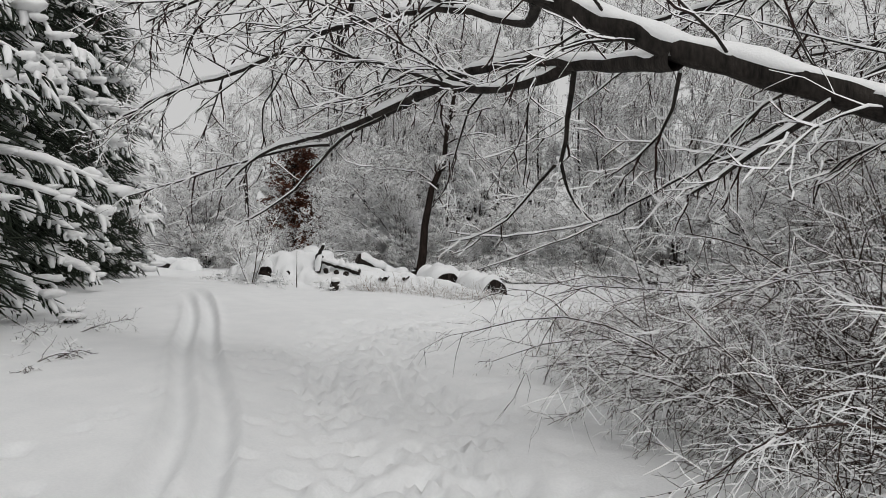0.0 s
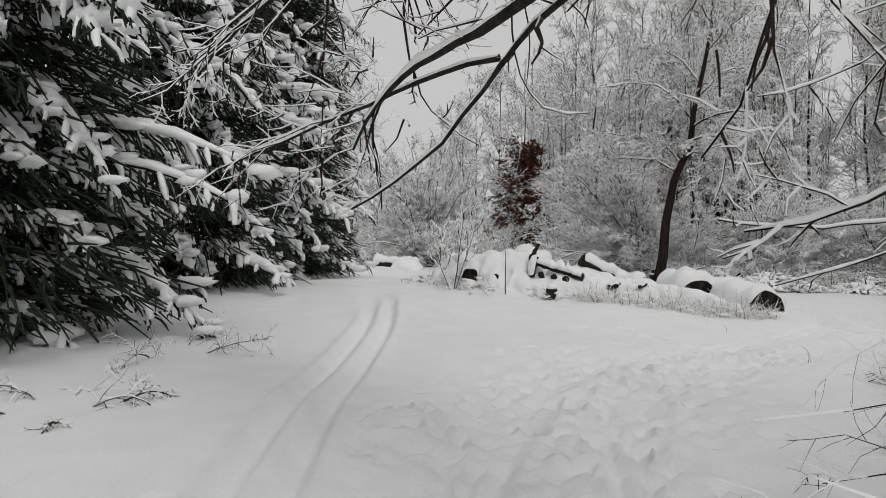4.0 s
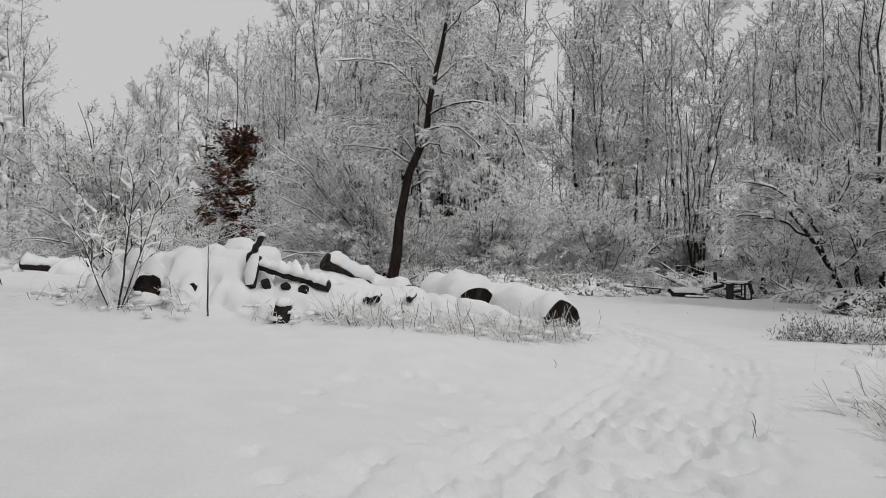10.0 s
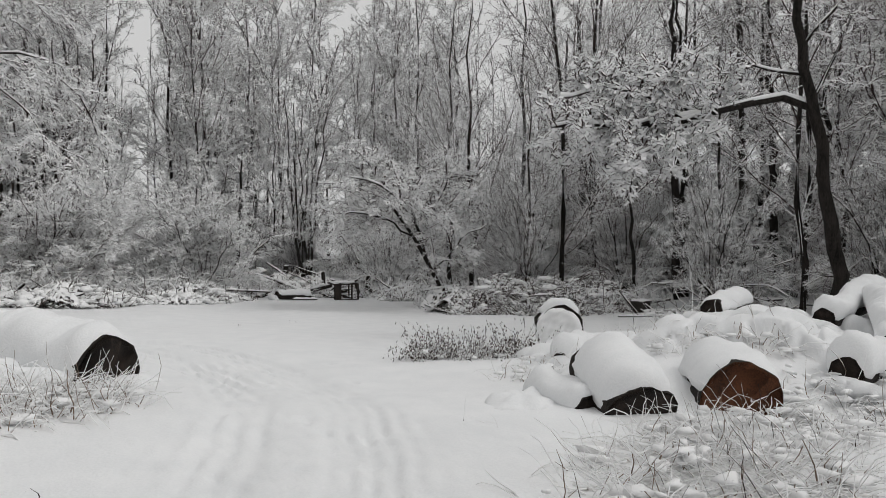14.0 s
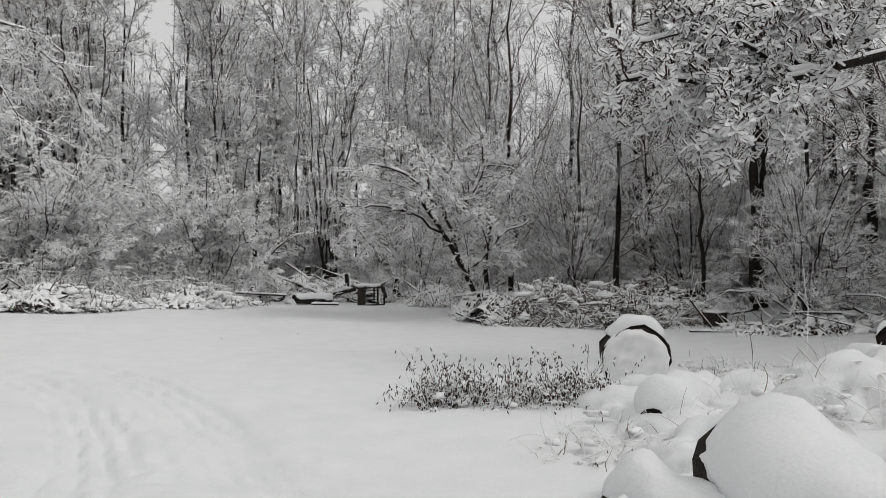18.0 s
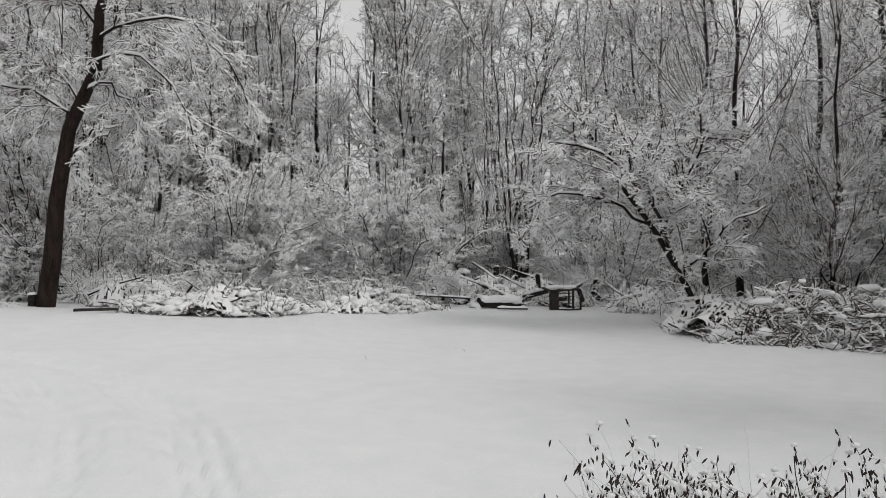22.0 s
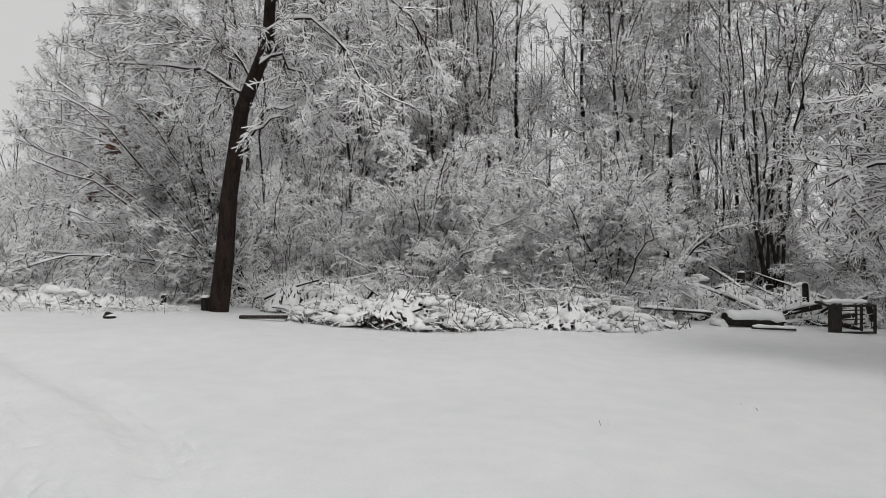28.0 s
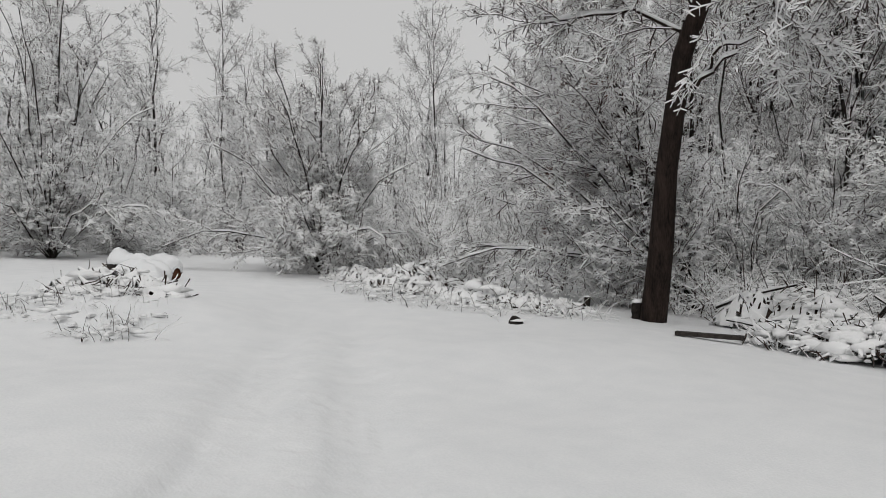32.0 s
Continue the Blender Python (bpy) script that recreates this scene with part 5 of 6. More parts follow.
log(at_ground(-6.9, 19.2, 0.02), (-0.9, 0.8, 0.05), 1.5, 0.2, 0.18, label="log end hidden deep in the snow heap", seed=6)
log(at_ground(-5.7, 19.8, 0.05), (-0.3, 1, 0.0), 1.4, 0.24, 0.22, label="rounded log under heavy snow", seed=7)
log(at_ground(-18.6, 34.2, 0.35), (1.0, 0.35, -0.1), 2.4, 0.22, 0.16, CUT_WOOD, label="log with a reddish end beside the ski track", seed=8)
# the heap on the far side of the path
log(at_ground(4.0, 17.35, -0.02), (0.1, 1, 0.06), 1.0, 0.2, 0.11, label="small log nearly lost under snow", seed=11)
log(at_ground(4.3, 16.95, -0.02), (0.35, 1, 0.42), 1.0, 0.38, 0.09, label="stout log with a tall white cap of snow", seed=12, hide=0.3)
log(at_ground(5.3, 16.5, 0.03), (0.85, 1, 0.02), 1.1, 0.43, 0.1, CUT_WOOD, label="stout log with a rust-brown sawn face", seed=13, cover=0.98, hide=0.35)
log((7.6, 18.6, ground_at(8.0, 18.6) + 0.24), (1, 0.3, 0.05), 1.3, 0.18, 0.06, label="dark log lying on top of the heap", seed=14)
log((8.6, 17.5, ground_at(8.6, 17.5) + 0.15), (1, 0.15, 0.12), 2.4, 0.16, 0.16, label="long limb of wood with a dark underside", seed=15)
log((8.1, 16.3, ground_at(8.1, 16.3) + 0.2), (1, 0.6, 0.25), 2.2, 0.2, 0.1, label="split log slanting over the heap", seed=16)
log((6.9, 16.3, ground_at(6.9, 16.3) + 0.12), (1, 0.1, 0.03), 1.6, 0.2, 0.16, label="log with a dark cracked side", seed=17)
log((5.4, 19.4, ground_at(5.4, 19.4) + 0.05), (1, 0.4, 0.05), 1.3, 0.17, 0.16, label="short log under snow and weeds", seed=19)
log((8.9, 43.5, ground_at(8.9, 43.5) + 0.22), (1, 0.12, -0.05), 1.7, 0.2, 0.08, label="short dark log at the wood's edge", seed=20, hollow=True)


def round_slice():
    """A thick slice of trunk on its edge, its face plastered with snow."""
    rng = np.random.default_rng(31)
    base = np.array([7.05, 21.35, ground_at(7.1, 21.4) + 0.42])
    ob = log(base, (0.55, 0.82, 0.12), 0.34, 0.43, 0.09, label="thick round slice of trunk standing on its edge", seed=31, group="logs in the heaps", hide=0, cover=0.7)
    b = Build()
    d = np.array([0.55, 0.82, 0.12])
    d /= np.linalg.norm(d)
    side = np.cross(d, (0, 0, 1.0))
    side /= np.linalg.norm(side)
    up = np.cross(side, d)
    rr, aa = np.linspace(0.01, 0.425, 16)[:, None], np.arange(44)[None] / 44 * 2 * np.pi
    lumpy = sum(np.sin(kx * rr * np.cos(aa) + ky * rr * np.sin(aa) + o) for kx, ky, o in rng.normal(0, 28, (10, 3)))
    puff = 0.035 + 0.006 * lumpy - 0.055 * (rr / 0.425) ** 10
    v = base + (rr * np.cos(aa) - 0.012)[..., None] * side + (rr * np.sin(aa) - 0.008)[..., None] * up - puff[..., None] * d
    loft(b, v, 0, True)
    b.make("snow_crust", SNOW_LOAD, ob, "lumpy snow stuck to the face")


round_slice()


# ---- crooked limb, stubs and small dark things in the middle heap ----
def crooked_limb():
    rng = np.random.default_rng(41)
    line = smooth_line([(-5.16, 19.15, 1.5), (-5.24, 19.15, 1.32), (-5.42, 19.15, 1.13), (-5.1, 19.2, 1.0), (-4.6, 19.25, 0.86), (-4.15, 19.35, 0.7)], 0.06)
    line += rng.normal(0, 0.008, line.shape)
    wood, snow = Build(), Build()
    tube(wood, line, np.linspace(0.045, 0.085, len(line)), 9, knobs=0.14, rng=rng, caps=True)
    snow_ridge(snow, line[9:], np.linspace(0.07, 0.085, len(line) - 9), 0.11, rng, gaps=0.03)
    blob(snow, line[0] + np.array([0, 0, 0.02]), (0.06, 0.05, 0.05), rng)
    root = new("crooked_limb")
    wood.make("limb", LOG_BARK, root)
    snow.make("snow_cover", SNOW_LOAD, root)
    tagged(root, "black crooked limb sticking up from the log heap", "branch")


crooked_limb()


def stub(x, y, h, r, seed, label, cap=0.1, lean=(0.05, 0.0)):
    rng = np.random.default_rng(seed)
    z = ground_at(x, y)
    wood, snow = Build(), Build()
    p = np.array([(x, y, z - 0.15), (x + lean[0] * 0.5, y + lean[1] * 0.5, z + h * 0.5), (x + lean[0], y + lean[1], z + h)])
    tube(wood, p, [r * 1.15, r, r * 0.95], 9, knobs=0.12, rng=rng, caps=True)
    root = new("stump")
    wood.make("wood", LOG_BARK, root)
    if cap:
        blob(snow, p[-1] + np.array([0, 0, -0.01]), (r * 1.15, r * 1.15, cap), rng)
        snow.make("snow_cap", SNOW_LOAD, root, "cap of snow")
    tagged(root, label, "stump", "stumps and stubs")


stub(-4.65, 18.3, 0.22, 0.12, 1, "small black stub at the foot of the heap", 0.1)
stub(-5.36, 39.7, 0.36, 0.12, 2, "dark stump with a snow cap beside the tree", 0.07)
stub(-6.25, 39.2, 0.4, 0.07, 3, "short dark post in the snow", 0.03)
stub(-6.0, 36.5, 0.07, 0.13, 4, "flat dark stump just clear of the snow", 0.03)
stub(10.9, 48.3, 1.0, 0.14, 5, "broken dark stump in the undergrowth", 0.06)
stub(14.6, 45.6, 1.2, 0.13, 6, "broken stump behind the brush", 0.06)


# ---- humps of snow over buried wood ----
def hump(x, y, s, seed, turn=0.0, label="smooth hump of snow over buried wood"):
    b = Build()
    rng = np.random.default_rng(seed)
    blob(b, (x, y, ground_at(x, y) - 0.05), s, rng, n=16, m=30, rough=0.16, turn=turn)
    b.v[-1] = lumps(b.v[-1], rng, 0.32, 0.045)
    tagged(b.make("snow_hump", SNOW), label, "snow hump", "humps in the heaps")


def snow_mantle(name, seed, box, spots, count, size, label, step=0.045):
    """One skin of snow pillows with creases between them. spots: (x, y, radius, height) of what lies below."""
    rng = np.random.default_rng(seed)
    gx, gy = np.meshgrid(np.arange(box[0], box[2], step), np.arange(box[1], box[3], step))
    under = np.zeros(gx.shape)
    for x, y, r, h in spots:
        under = np.maximum(under, h * np.exp(-(((gx - x) ** 2 + (gy - y) ** 2) / (r * r)) ** 1.5))
    skin = np.full(gx.shape, -0.3)
    for k in range(count):
        x, y, r, h = spots[rng.integers(len(spots))]
        x, y = x + rng.normal(0, 0.5 * r), y + rng.normal(0, 0.5 * r)
        w, turn, long = rng.uniform(*size), rng.uniform(0, 3.14), rng.uniform(1.0, 2.0)
        u, v = (gx - x) * math.cos(turn) + (gy - y) * math.sin(turn), -(gx - x) * math.sin(turn) + (gy - y) * math.cos(turn)
        d = (u / (w * long)) ** 2 + (v / w) ** 2
        skin = np.maximum(skin, np.where(d < 1, under * rng.uniform(0.75, 1.05) + w * rng.uniform(0.35, 0.7) * np.sqrt(np.maximum(1 - d, 0)) - 0.06, -0.3))
    fine = np.zeros(gx.shape)
    for k in range(10):
        kx, ky = rng.normal(0, 7, 2)
        fine += 0.006 * np.sin(kx * gx + ky * gy + rng.uniform(0, 6.28))
    for _ in range(1):
        skin[1:-1, 1:-1] = 0.5 * skin[1:-1, 1:-1] + 0.125 * (skin[:-2, 1:-1] + skin[2:, 1:-1] + skin[1:-1, :-2] + skin[1:-1, 2:])
    skin = np.maximum(skin, under * 0.35 - 0.09)
    h, w = gx.shape
    i = np.arange(h - 1)[:, None] * w + np.arange(w - 1)[None]
    quads = np.stack([i, i + 1, i + w + 1, i + w], -1)
    b = Build()
    b.add(np.stack([gx, gy, land(gx, gy) + skin + fine], -1), quads[(skin > -0.07)[:-1, :-1]])
    tagged(b.make(name, SNOW), label, "snow heap", kind="stuff")


snow_mantle("snowed_log_heap", 55, (-9.2, 18.0, 0.4, 22.6), [(-7.6, 19.6, 0.8, 0.32), (-7.0, 19.2, 0.7, 0.36), (-6.4, 19.5, 0.8, 0.42), (-5.8, 19.6, 0.8, 0.5), (-5.3, 19.7, 0.7, 0.5), (-4.8, 19.5, 0.7, 0.36), (-4.2, 19.7, 0.7, 0.3), (-3.6, 19.9, 0.7, 0.26), (-3.0, 20.1, 0.8, 0.26), (-2.3, 20.5, 0.8, 0.26), (-1.5, 20.6, 0.7, 0.24), (-0.9, 20.5, 0.5, 0.18), (-5.0, 18.9, 0.5, 0.18), (-3.9, 19.2, 0.5, 0.14)], 190, (0.09, 0.22), "long heap of logs buried under pillows of snow")
snow_mantle("snowed_wood_heap", 56, (3.0, 16.2, 11.2, 21.6), [(7.3, 17.3, 0.8, 0.3), (8.3, 18.2, 0.9, 0.3), (9.3, 19.0, 0.9, 0.3), (6.6, 18.4, 0.7, 0.26), (6.9, 19.6, 0.7, 0.22), (5.9, 20.3, 0.6, 0.22), (6.6, 20.9, 0.5, 0.22), (7.8, 20.0, 0.7, 0.22), (5.2, 18.6, 0.6, 0.2), (4.7, 18.2, 0.6, 0.16), (9.6, 17.6, 0.9, 0.3), (5.6, 19.5, 0.6, 0.18)], 190, (0.09, 0.22), "snowed-in heap of split wood and branches")
for k, (x, y, sx, sy, sz) in enumerate([(-16.6, 34.2, 0.9, 0.7, 0.6), (3.5, 17.9, 0.5, 0.4, 0.2)]):
    hump(x, y, (sx, sy, sz), 100 + k, 0.4 * k)

# short black pieces in the heaps: broken wood, and stand-ins for shaded holes
for k, (x, y, z, wx, wy, wz, long, r) in enumerate([(-5.3, 19.02, 0.72, 0.1, 0.35, 1.0, 0.5, 0.075), (-5.08, 19.02, 0.82, 0.15, 0.4, -0.9, 0.45, 0.07), (-4.78, 19.05, 0.75, 0.2, 0.6, -0.7, 0.5, 0.07), (-4.5, 19.1, 0.68, -0.2, 1, -0.2, 0.5, 0.08), (-6.25, 18.95, 0.88, 0.3, 1, 0.1, 0.6, 0.07), (-6.1, 18.75, 0.5, -0.2, 1, 0.1, 0.5, 0.07), (-3.55, 19.3, 0.5, 0.3, 1, 0.1, 0.5, 0.06), (-3.4, 19.35, 0.52, -0.2, 1, 0.1, 0.5, 0.06), (-2.9, 19.6, 0.5, 0.1, 1, 0.1, 0.5, 0.05), (7.2, 18.9, 0.2, 1, -0.4, 0.1, 0.6, 0.09)]):
    log((x, y, max(z, ground_at(x, y) + 0.12)), (wx, wy, wz), long, r, 0.05, label="short black piece for broken wood and shaded holes in the heap", seed=400 + k, hide=0, cover=0.8)


# ---- sapling and lone stem before the heap ----
def sapling(x, y, height, stems, seed, label, load=0.03):
    rng = np.random.default_rng(seed)
    out = []
    for k in range(stems):
        a = k / max(stems, 1) * 6.28 + rng.uniform(-0.4, 0.4)
        f = 0.4 if stems > 1 else 0.03
        line = bend(rng, (0.06 * math.cos(a), 0.06 * math.sin(a), -0.1), (f * math.cos(a), f * math.sin(a), 1), height * rng.uniform(0.7, 1.1), 7, 0.06, 0.2)
        sprout(rng, out, line, np.linspace(0.014, 0.004, 8), 0, [(7 if stems > 1 else 3, -0.4, 0.6, 0.009, 4, 0.12, 0.3, 0.25), (4, -0.4, 0.7, 0.005, 3, 0.15, 0.1, 0.2)] if stems > 1 else [(3, 0.25, 0.6, 0.004, 3, 0.1, 0.1, 0.3)])
    fine = Build()
    for p, r, level in out:
        twig(fine, p, r, load * rng.uniform(0.3, 1.3) * (0.6 if level == 0 else 1))
    root = new("sapling")
    fine.make("twig_mass", [STEM, SNOW_LOAD], root)
    root.matrix_basis = put(x, y)
    tagged(root, label, "sapling")


sapling(-6.95, 18.15, 1.75, 6, 1, "young bare sapling clump with snow in its forks")
sapling(-5.75, 18.3, 1.25, 1, 2, "single dark stem in front of the log heap", 0.004)
sapling(7.6, 20.2, 1.0, 1, 3, "thin dark stem by the logs", 0.004)
sapling(11.6, 22.2, 2.3, 1, 4, "thin leaning sapling at the wood's edge", 0.006)


# ---- trees that stand out from the wood ----
def special(name, x, y, lines, spec, label, bark=None, thick=0.024, load=0.022, deep=0.05, seed=0, s=1.0):
    """lines: (points, radius at foot, radius at tip), from the tree's foot."""
    rng = np.random.default_rng(seed)
    out = []
    for points, r0, r1 in lines:
        line = smooth_line(points, 0.6)
        line[1:-1] += rng.normal(0, 0.06, line[1:-1].shape)
        sprout(rng, out, line, np.linspace(r0, r1, len(line)), 0, spec)
    ob = bare_tree(name, out, thick, load, deep, seed, bark, label, sides=9)
    ob.matrix_basis = put(x, y, 0, 0, s)
    return ob


SPREAD = [(9, -0.28, 0.95, 0.03, 4, 0.14, 0.1, 0.3), (11, -0.36, 0.7, 0.010, 4, 0.18, -0.45, 0.1), (12, -0.32, 0.72, 0.006, 1, 0.25, -0.3, 0.05)]
SPARSE = [(16, 1.6, 0.7, 0.018, 4, 0.14, 0.3, 0.2), (7, -0.42, 0.75, 0.008, 3, 0.18, -0.1, 0.12), (7, -0.4, 0.7, 0.006, 1, 0.2, -0.1, 0.12)]

# crooked tree with one long level bough that ends in a white tuft
special("crooked_tree", 15.7, 21.2, [([(0.1, 0, -0.3), (-0.1, -0.1, 2.2), (-0.45, 0.1, 4.2), (-0.65, 0.2, 5.4), (-1.15, 0.3, 7.2), (-1.3, 0.3, 9), (-1.1, 0.3, 12)], 0.2, 0.05)], [(8, 2.6, 1.1, 0.05, 5, 0.14, 0.1, 0.45), (11, -0.36, 0.7, 0.010, 4, 0.18, -0.45, 0.1), (12, -0.32, 0.72, 0.006, 1, 0.25, -0.3, 0.05)], "dark crooked tree with a long level bough", seed=71, deep=0.025)


def tuft_bough():
    bough = [(15.15, 21.4, 4.75), (14.6, 21.7, 5.05), (13.9, 22.0, 4.98), (12.6, 22.5, 4.55), (11.4, 22.7, 4.3), (10.3, 22.8, 4.1), (9.2, 22.9, 4.0), (8.2, 22.9, 3.9)]
    spread = [
        ([(12.8, 22.4, 4.6), (11.8, 22.0, 5.1), (10.6, 21.8, 5.2), (9.6, 21.7, 4.9)], 0.04, 0.014),
        ([(12.4, 22.5, 4.5), (11.6, 23.1, 5.2), (10.4, 23.6, 5.5), (9.4, 23.8, 5.2)], 0.04, 0.014),
        ([(11.8, 22.6, 4.4), (11.0, 22.9, 4.9), (9.9, 23.1, 5.0), (8.6, 23.1, 4.6)], 0.035, 0.014),
        ([(12.0, 22.6, 4.4), (11.2, 22.2, 3.9), (10.2, 22.0, 3.6), (9.3, 21.9, 3.2)], 0.03, 0.012),
        ([(11.4, 22.7, 4.3), (10.6, 23.3, 4.1), (9.7, 23.6, 3.8), (9.0, 23.7, 3.4)], 0.03, 0.012),
        (bough[3:], 0.05, 0.015),
    ]
    ob = wood_tree("tufted_bough", 72, [(bough, 0.11, 0.02), *spread], [(18, 1.0, 0.85, 0.010, 4, 0.18, 0.0, 0.06, 0.9), (11, -0.45, 0.85, 0.0075, 3, 0.24, -0.1, 0.1, 0.9), (9, 0.17, 1.0, 0.005, 1, 0.3, -0.05, 0.05, 1.0)], "long bough with a thick white tuft of snowy twigs", None, 0.052, 0.06, None, "branch", skip=1, split=True)
    ob.matrix_basis = Matrix()


tuft_bough()

# tree pushed over towards the clearing, white crown hanging from its tip
PUSHED = [(15, 2.2, 0.75, 0.018, 4, 0.15, -0.05, 0.2, 0.9), (10, -0.42, 0.8, 0.009, 3, 0.26, -0.2, 0.1, 0.9), (14, 0.2, 1.0, 0.0065, 1, 0.3, -0.1, 0.05, 1.0)]
pushed = wood_tree("fallen_leaning_tree", 73, [
    ([(0.2, 0, -0.2), (-0.7, 0.3, 1.7), (-1.9, 0.7, 3.7), (-2.8, 1.0, 5.2), (-3.4, 1.2, 6.2)], 0.11, 0.03),
    ([(-0.9, 0.4, 2.1), (-1.8, -0.3, 3.6), (-3.2, -0.8, 4.7), (-4.8, -1.0, 5.0)], 0.06, 0.02),
    ([(-1.2, 0.5, 2.6), (-1.0, -0.6, 4.2), (-0.6, -1.2, 5.6)], 0.05, 0.02),
    ([(-1.9, 0.7, 3.7), (-1.2, 0.4, 5.0), (0.2, 0.2, 5.6), (1.4, 0, 5.2)], 0.05, 0.02),
    ([(-1.5, 0.6, 3.0), (-2.6, 0.2, 3.6), (-4.2, 0.1, 3.9), (-5.2, 0.1, 3.4)], 0.05, 0.018),
    ([(-0.6, 0.2, 1.6), (0.2, -0.6, 2.8), (1.0, -1.2, 3.4)], 0.04, 0.016),
    ([(-2.8, 1.0, 5.2), (-3.6, 0.4, 5.9), (-4.6, -0.2, 6.1)], 0.04, 0.016)], PUSHED, "slanting tree with a drooping snow-white crown", ((-2.0, 0.2, 3.6), (4.0, 3.2, 3.2)), 0.032, split=True)
pushed.matrix_basis = put(13.6, 35.6)

# dark straight trunks
for k, (x, y, r, h, lx) in enumerate([(20.5, 30.0, 0.2, 14, 0.3), (21.3, 30.2, 0.16, 13, -0.2), (21.9, 29.2, 0.09, 11, 0.8), (23.6, 29.3, 0.17, 14, 0.2), (24.6, 28.6, 0.2, 14, 0.1), (18.9, 30.6, 0.08, 10, -0.3), (25.4, 40.4, 0.34, 16, -0.1), (24.2, 40.6, 0.2, 14, 0.4), (26.0, 27.0, 0.15, 13, -0.3)]):
    special("dark_trunk_tree", x, y, [([(0, 0, -0.3), (lx * 0.3, 0, h * 0.35), (lx * 0.5, 0.2, h * 0.7), (lx, 0.2, h)], r, r * 0.25)], [(9, 2.4, 0.9, 0.035, 4, 0.14, 0.2, 0.35), (11, -0.36, 0.7, 0.010, 4, 0.18, -0.45, 0.1), (12, -0.32, 0.72, 0.006, 1, 0.25, -0.3, 0.05)], "tall dark straight trunk at the wood's edge", seed=80 + k)["group"] = "dark trunks"

# clumps of upright dark stems
special("clump_tree", 12.0, 48.6, [([(0.1 * k, 0.1, -0.3), (0.25 * k - 0.5, 0.1 * k, 3.0), (0.4 * k - 0.8, 0.1 * k, 6.5), (0.5 * k - 1.0, 0.1, 10)], 0.075, 0.025) for k in range(6)], SPARSE, "clump of dark upright stems", seed=90, load=0.02)
special("clump_tree", -0.2, 52.5, [([(0.3 * k, 0.1, -0.3), (0.45 * k - 0.5, 0.1 * k, 3.0), (0.55 * k - 0.8, 0.1 * k, 7.5), (0.6 * k - 1.0, 0.1, 12)], 0.11, 0.03) for k in range(6)], SPARSE, "row of dark upright stems deep in the wood", seed=91, load=0.02)
special("forked_tree", 8.2, 47.7, [([(0, 0, -0.3), (0, 0, 0.9), (0.05, 0, 3), (0.2, 0, 7)], 0.14, 0.04), ([(0, 0, 0.5), (0.6, 0, 1.6), (1.5, 0, 2.5), (3.2, 0, 2.9)], 0.08, 0.02)], SPREAD, "small dark forked tree at the wood's edge", seed=92)

FULL = [(13, 2.0, 0.75, 0.015, 4, 0.14, -0.05, 0.05, 0.9), (10, -0.42, 0.8, 0.009, 3, 0.28, -0.12, 0.08, 0.9), (14, 0.19, 1.0, 0.0065, 1, 0.3, -0.08, 0.05, 1.0)]
DROOP = [(13, 2.0, 0.75, 0.015, 4, 0.14, -0.3, 0.08, 0.8), (10, -0.42, 0.8, 0.009, 3, 0.28, -0.3, 0.08, 0.9), (14, 0.19, 1.0, 0.0065, 1, 0.3, -0.12, 0.05, 1.0)]
for name, seed, x, y, wide, high, limbs, spec, foot, label in (
    ("broad_tree", 99, -9.4, 42.7, 3.9, 8.8, 19, FULL, (3.8, 0.5), "broad rounded tree white with snow"),
    ("broad_tree", 97, -19.6, 41.4, 4.9, 9.6, 19, FULL, (0.6, 0.4), "broad snow-white tree with dark forked limbs"),
    ("broad_tree", 98, -29.0, 35.6, 4.8, 13.0, 15, FULL, (0, 0), "tall white tree beside the far path"),
    ("arching_tree", 93, 5.3, 45.6, 3.6, 6.8, 12, DROOP, (0.6, 0.5), "arching tree heaped with bright snow"),
    ("arching_tree", 94, 0.4, 44.6, 3.2, 6.4, 11, DROOP, (-0.8, 0.5), "arching tree heaped with bright snow"),
):
    dome_tree(name, seed, wide, high, label, limbs, 0.030, spec, r=0.05, foot_at=foot).matrix_basis = put(x, y)


def russet_tree():
    """A young tree that keeps its dead brown leaves."""
    rng = np.random.default_rng(96)
    out = []
    line = bend(rng, (0, 0, -0.2), (0.08, 0, 1), 8.2, 8, 0.03)
    sprout(rng, out, line, np.linspace(0.1, 0.02, 9), 0, [(46, 1.5, 1.0, 0.015, 4, 0.12, 0.5, 0.06), (6, -0.45, 0.8, 0.008, 2, 0.2, 0.0, 0.1)])
    ob = bare_tree("russet_tree", out, 0.022, 0.034, 0.03, 96, None, "young tree holding russet dead leaves")
    leaves = Build()
    tips = [p for p, r, level in out if level > 0]
    n = 5600
    c = np.array([tips[i][rng.integers(1, len(tips[i]))] for i in rng.integers(0, len(tips), n)]) + rng.normal(0, 0.12, (n, 3))
    a = rng.standard_normal((n, 3))
    a /= np.linalg.norm(a, axis=1, keepdims=True)
    s = np.cross(a, rng.standard_normal((n, 3)))
    s /= np.linalg.norm(s, axis=1, keepdims=True)
    k = np.cross(a, s) * 0.03
    size = rng.uniform(0.07, 0.13, (n, 1))
    v = np.stack([c - a * size, c + s * size * 0.55 + k, c + a * size, c - s * size * 0.55 + k], 1)
    i = np.arange(n)[:, None] * 4
    leaves.add(v.reshape(-1, 3), None, np.concatenate([i + [0, 1, 2], i + [0, 2, 3]]))
    leaves.make("foliage", DEAD_LEAF, ob, "small curled russet leaves")
    ob.matrix_basis = put(-19.0, 60.0, 0, 0, 2.2, 1.26)


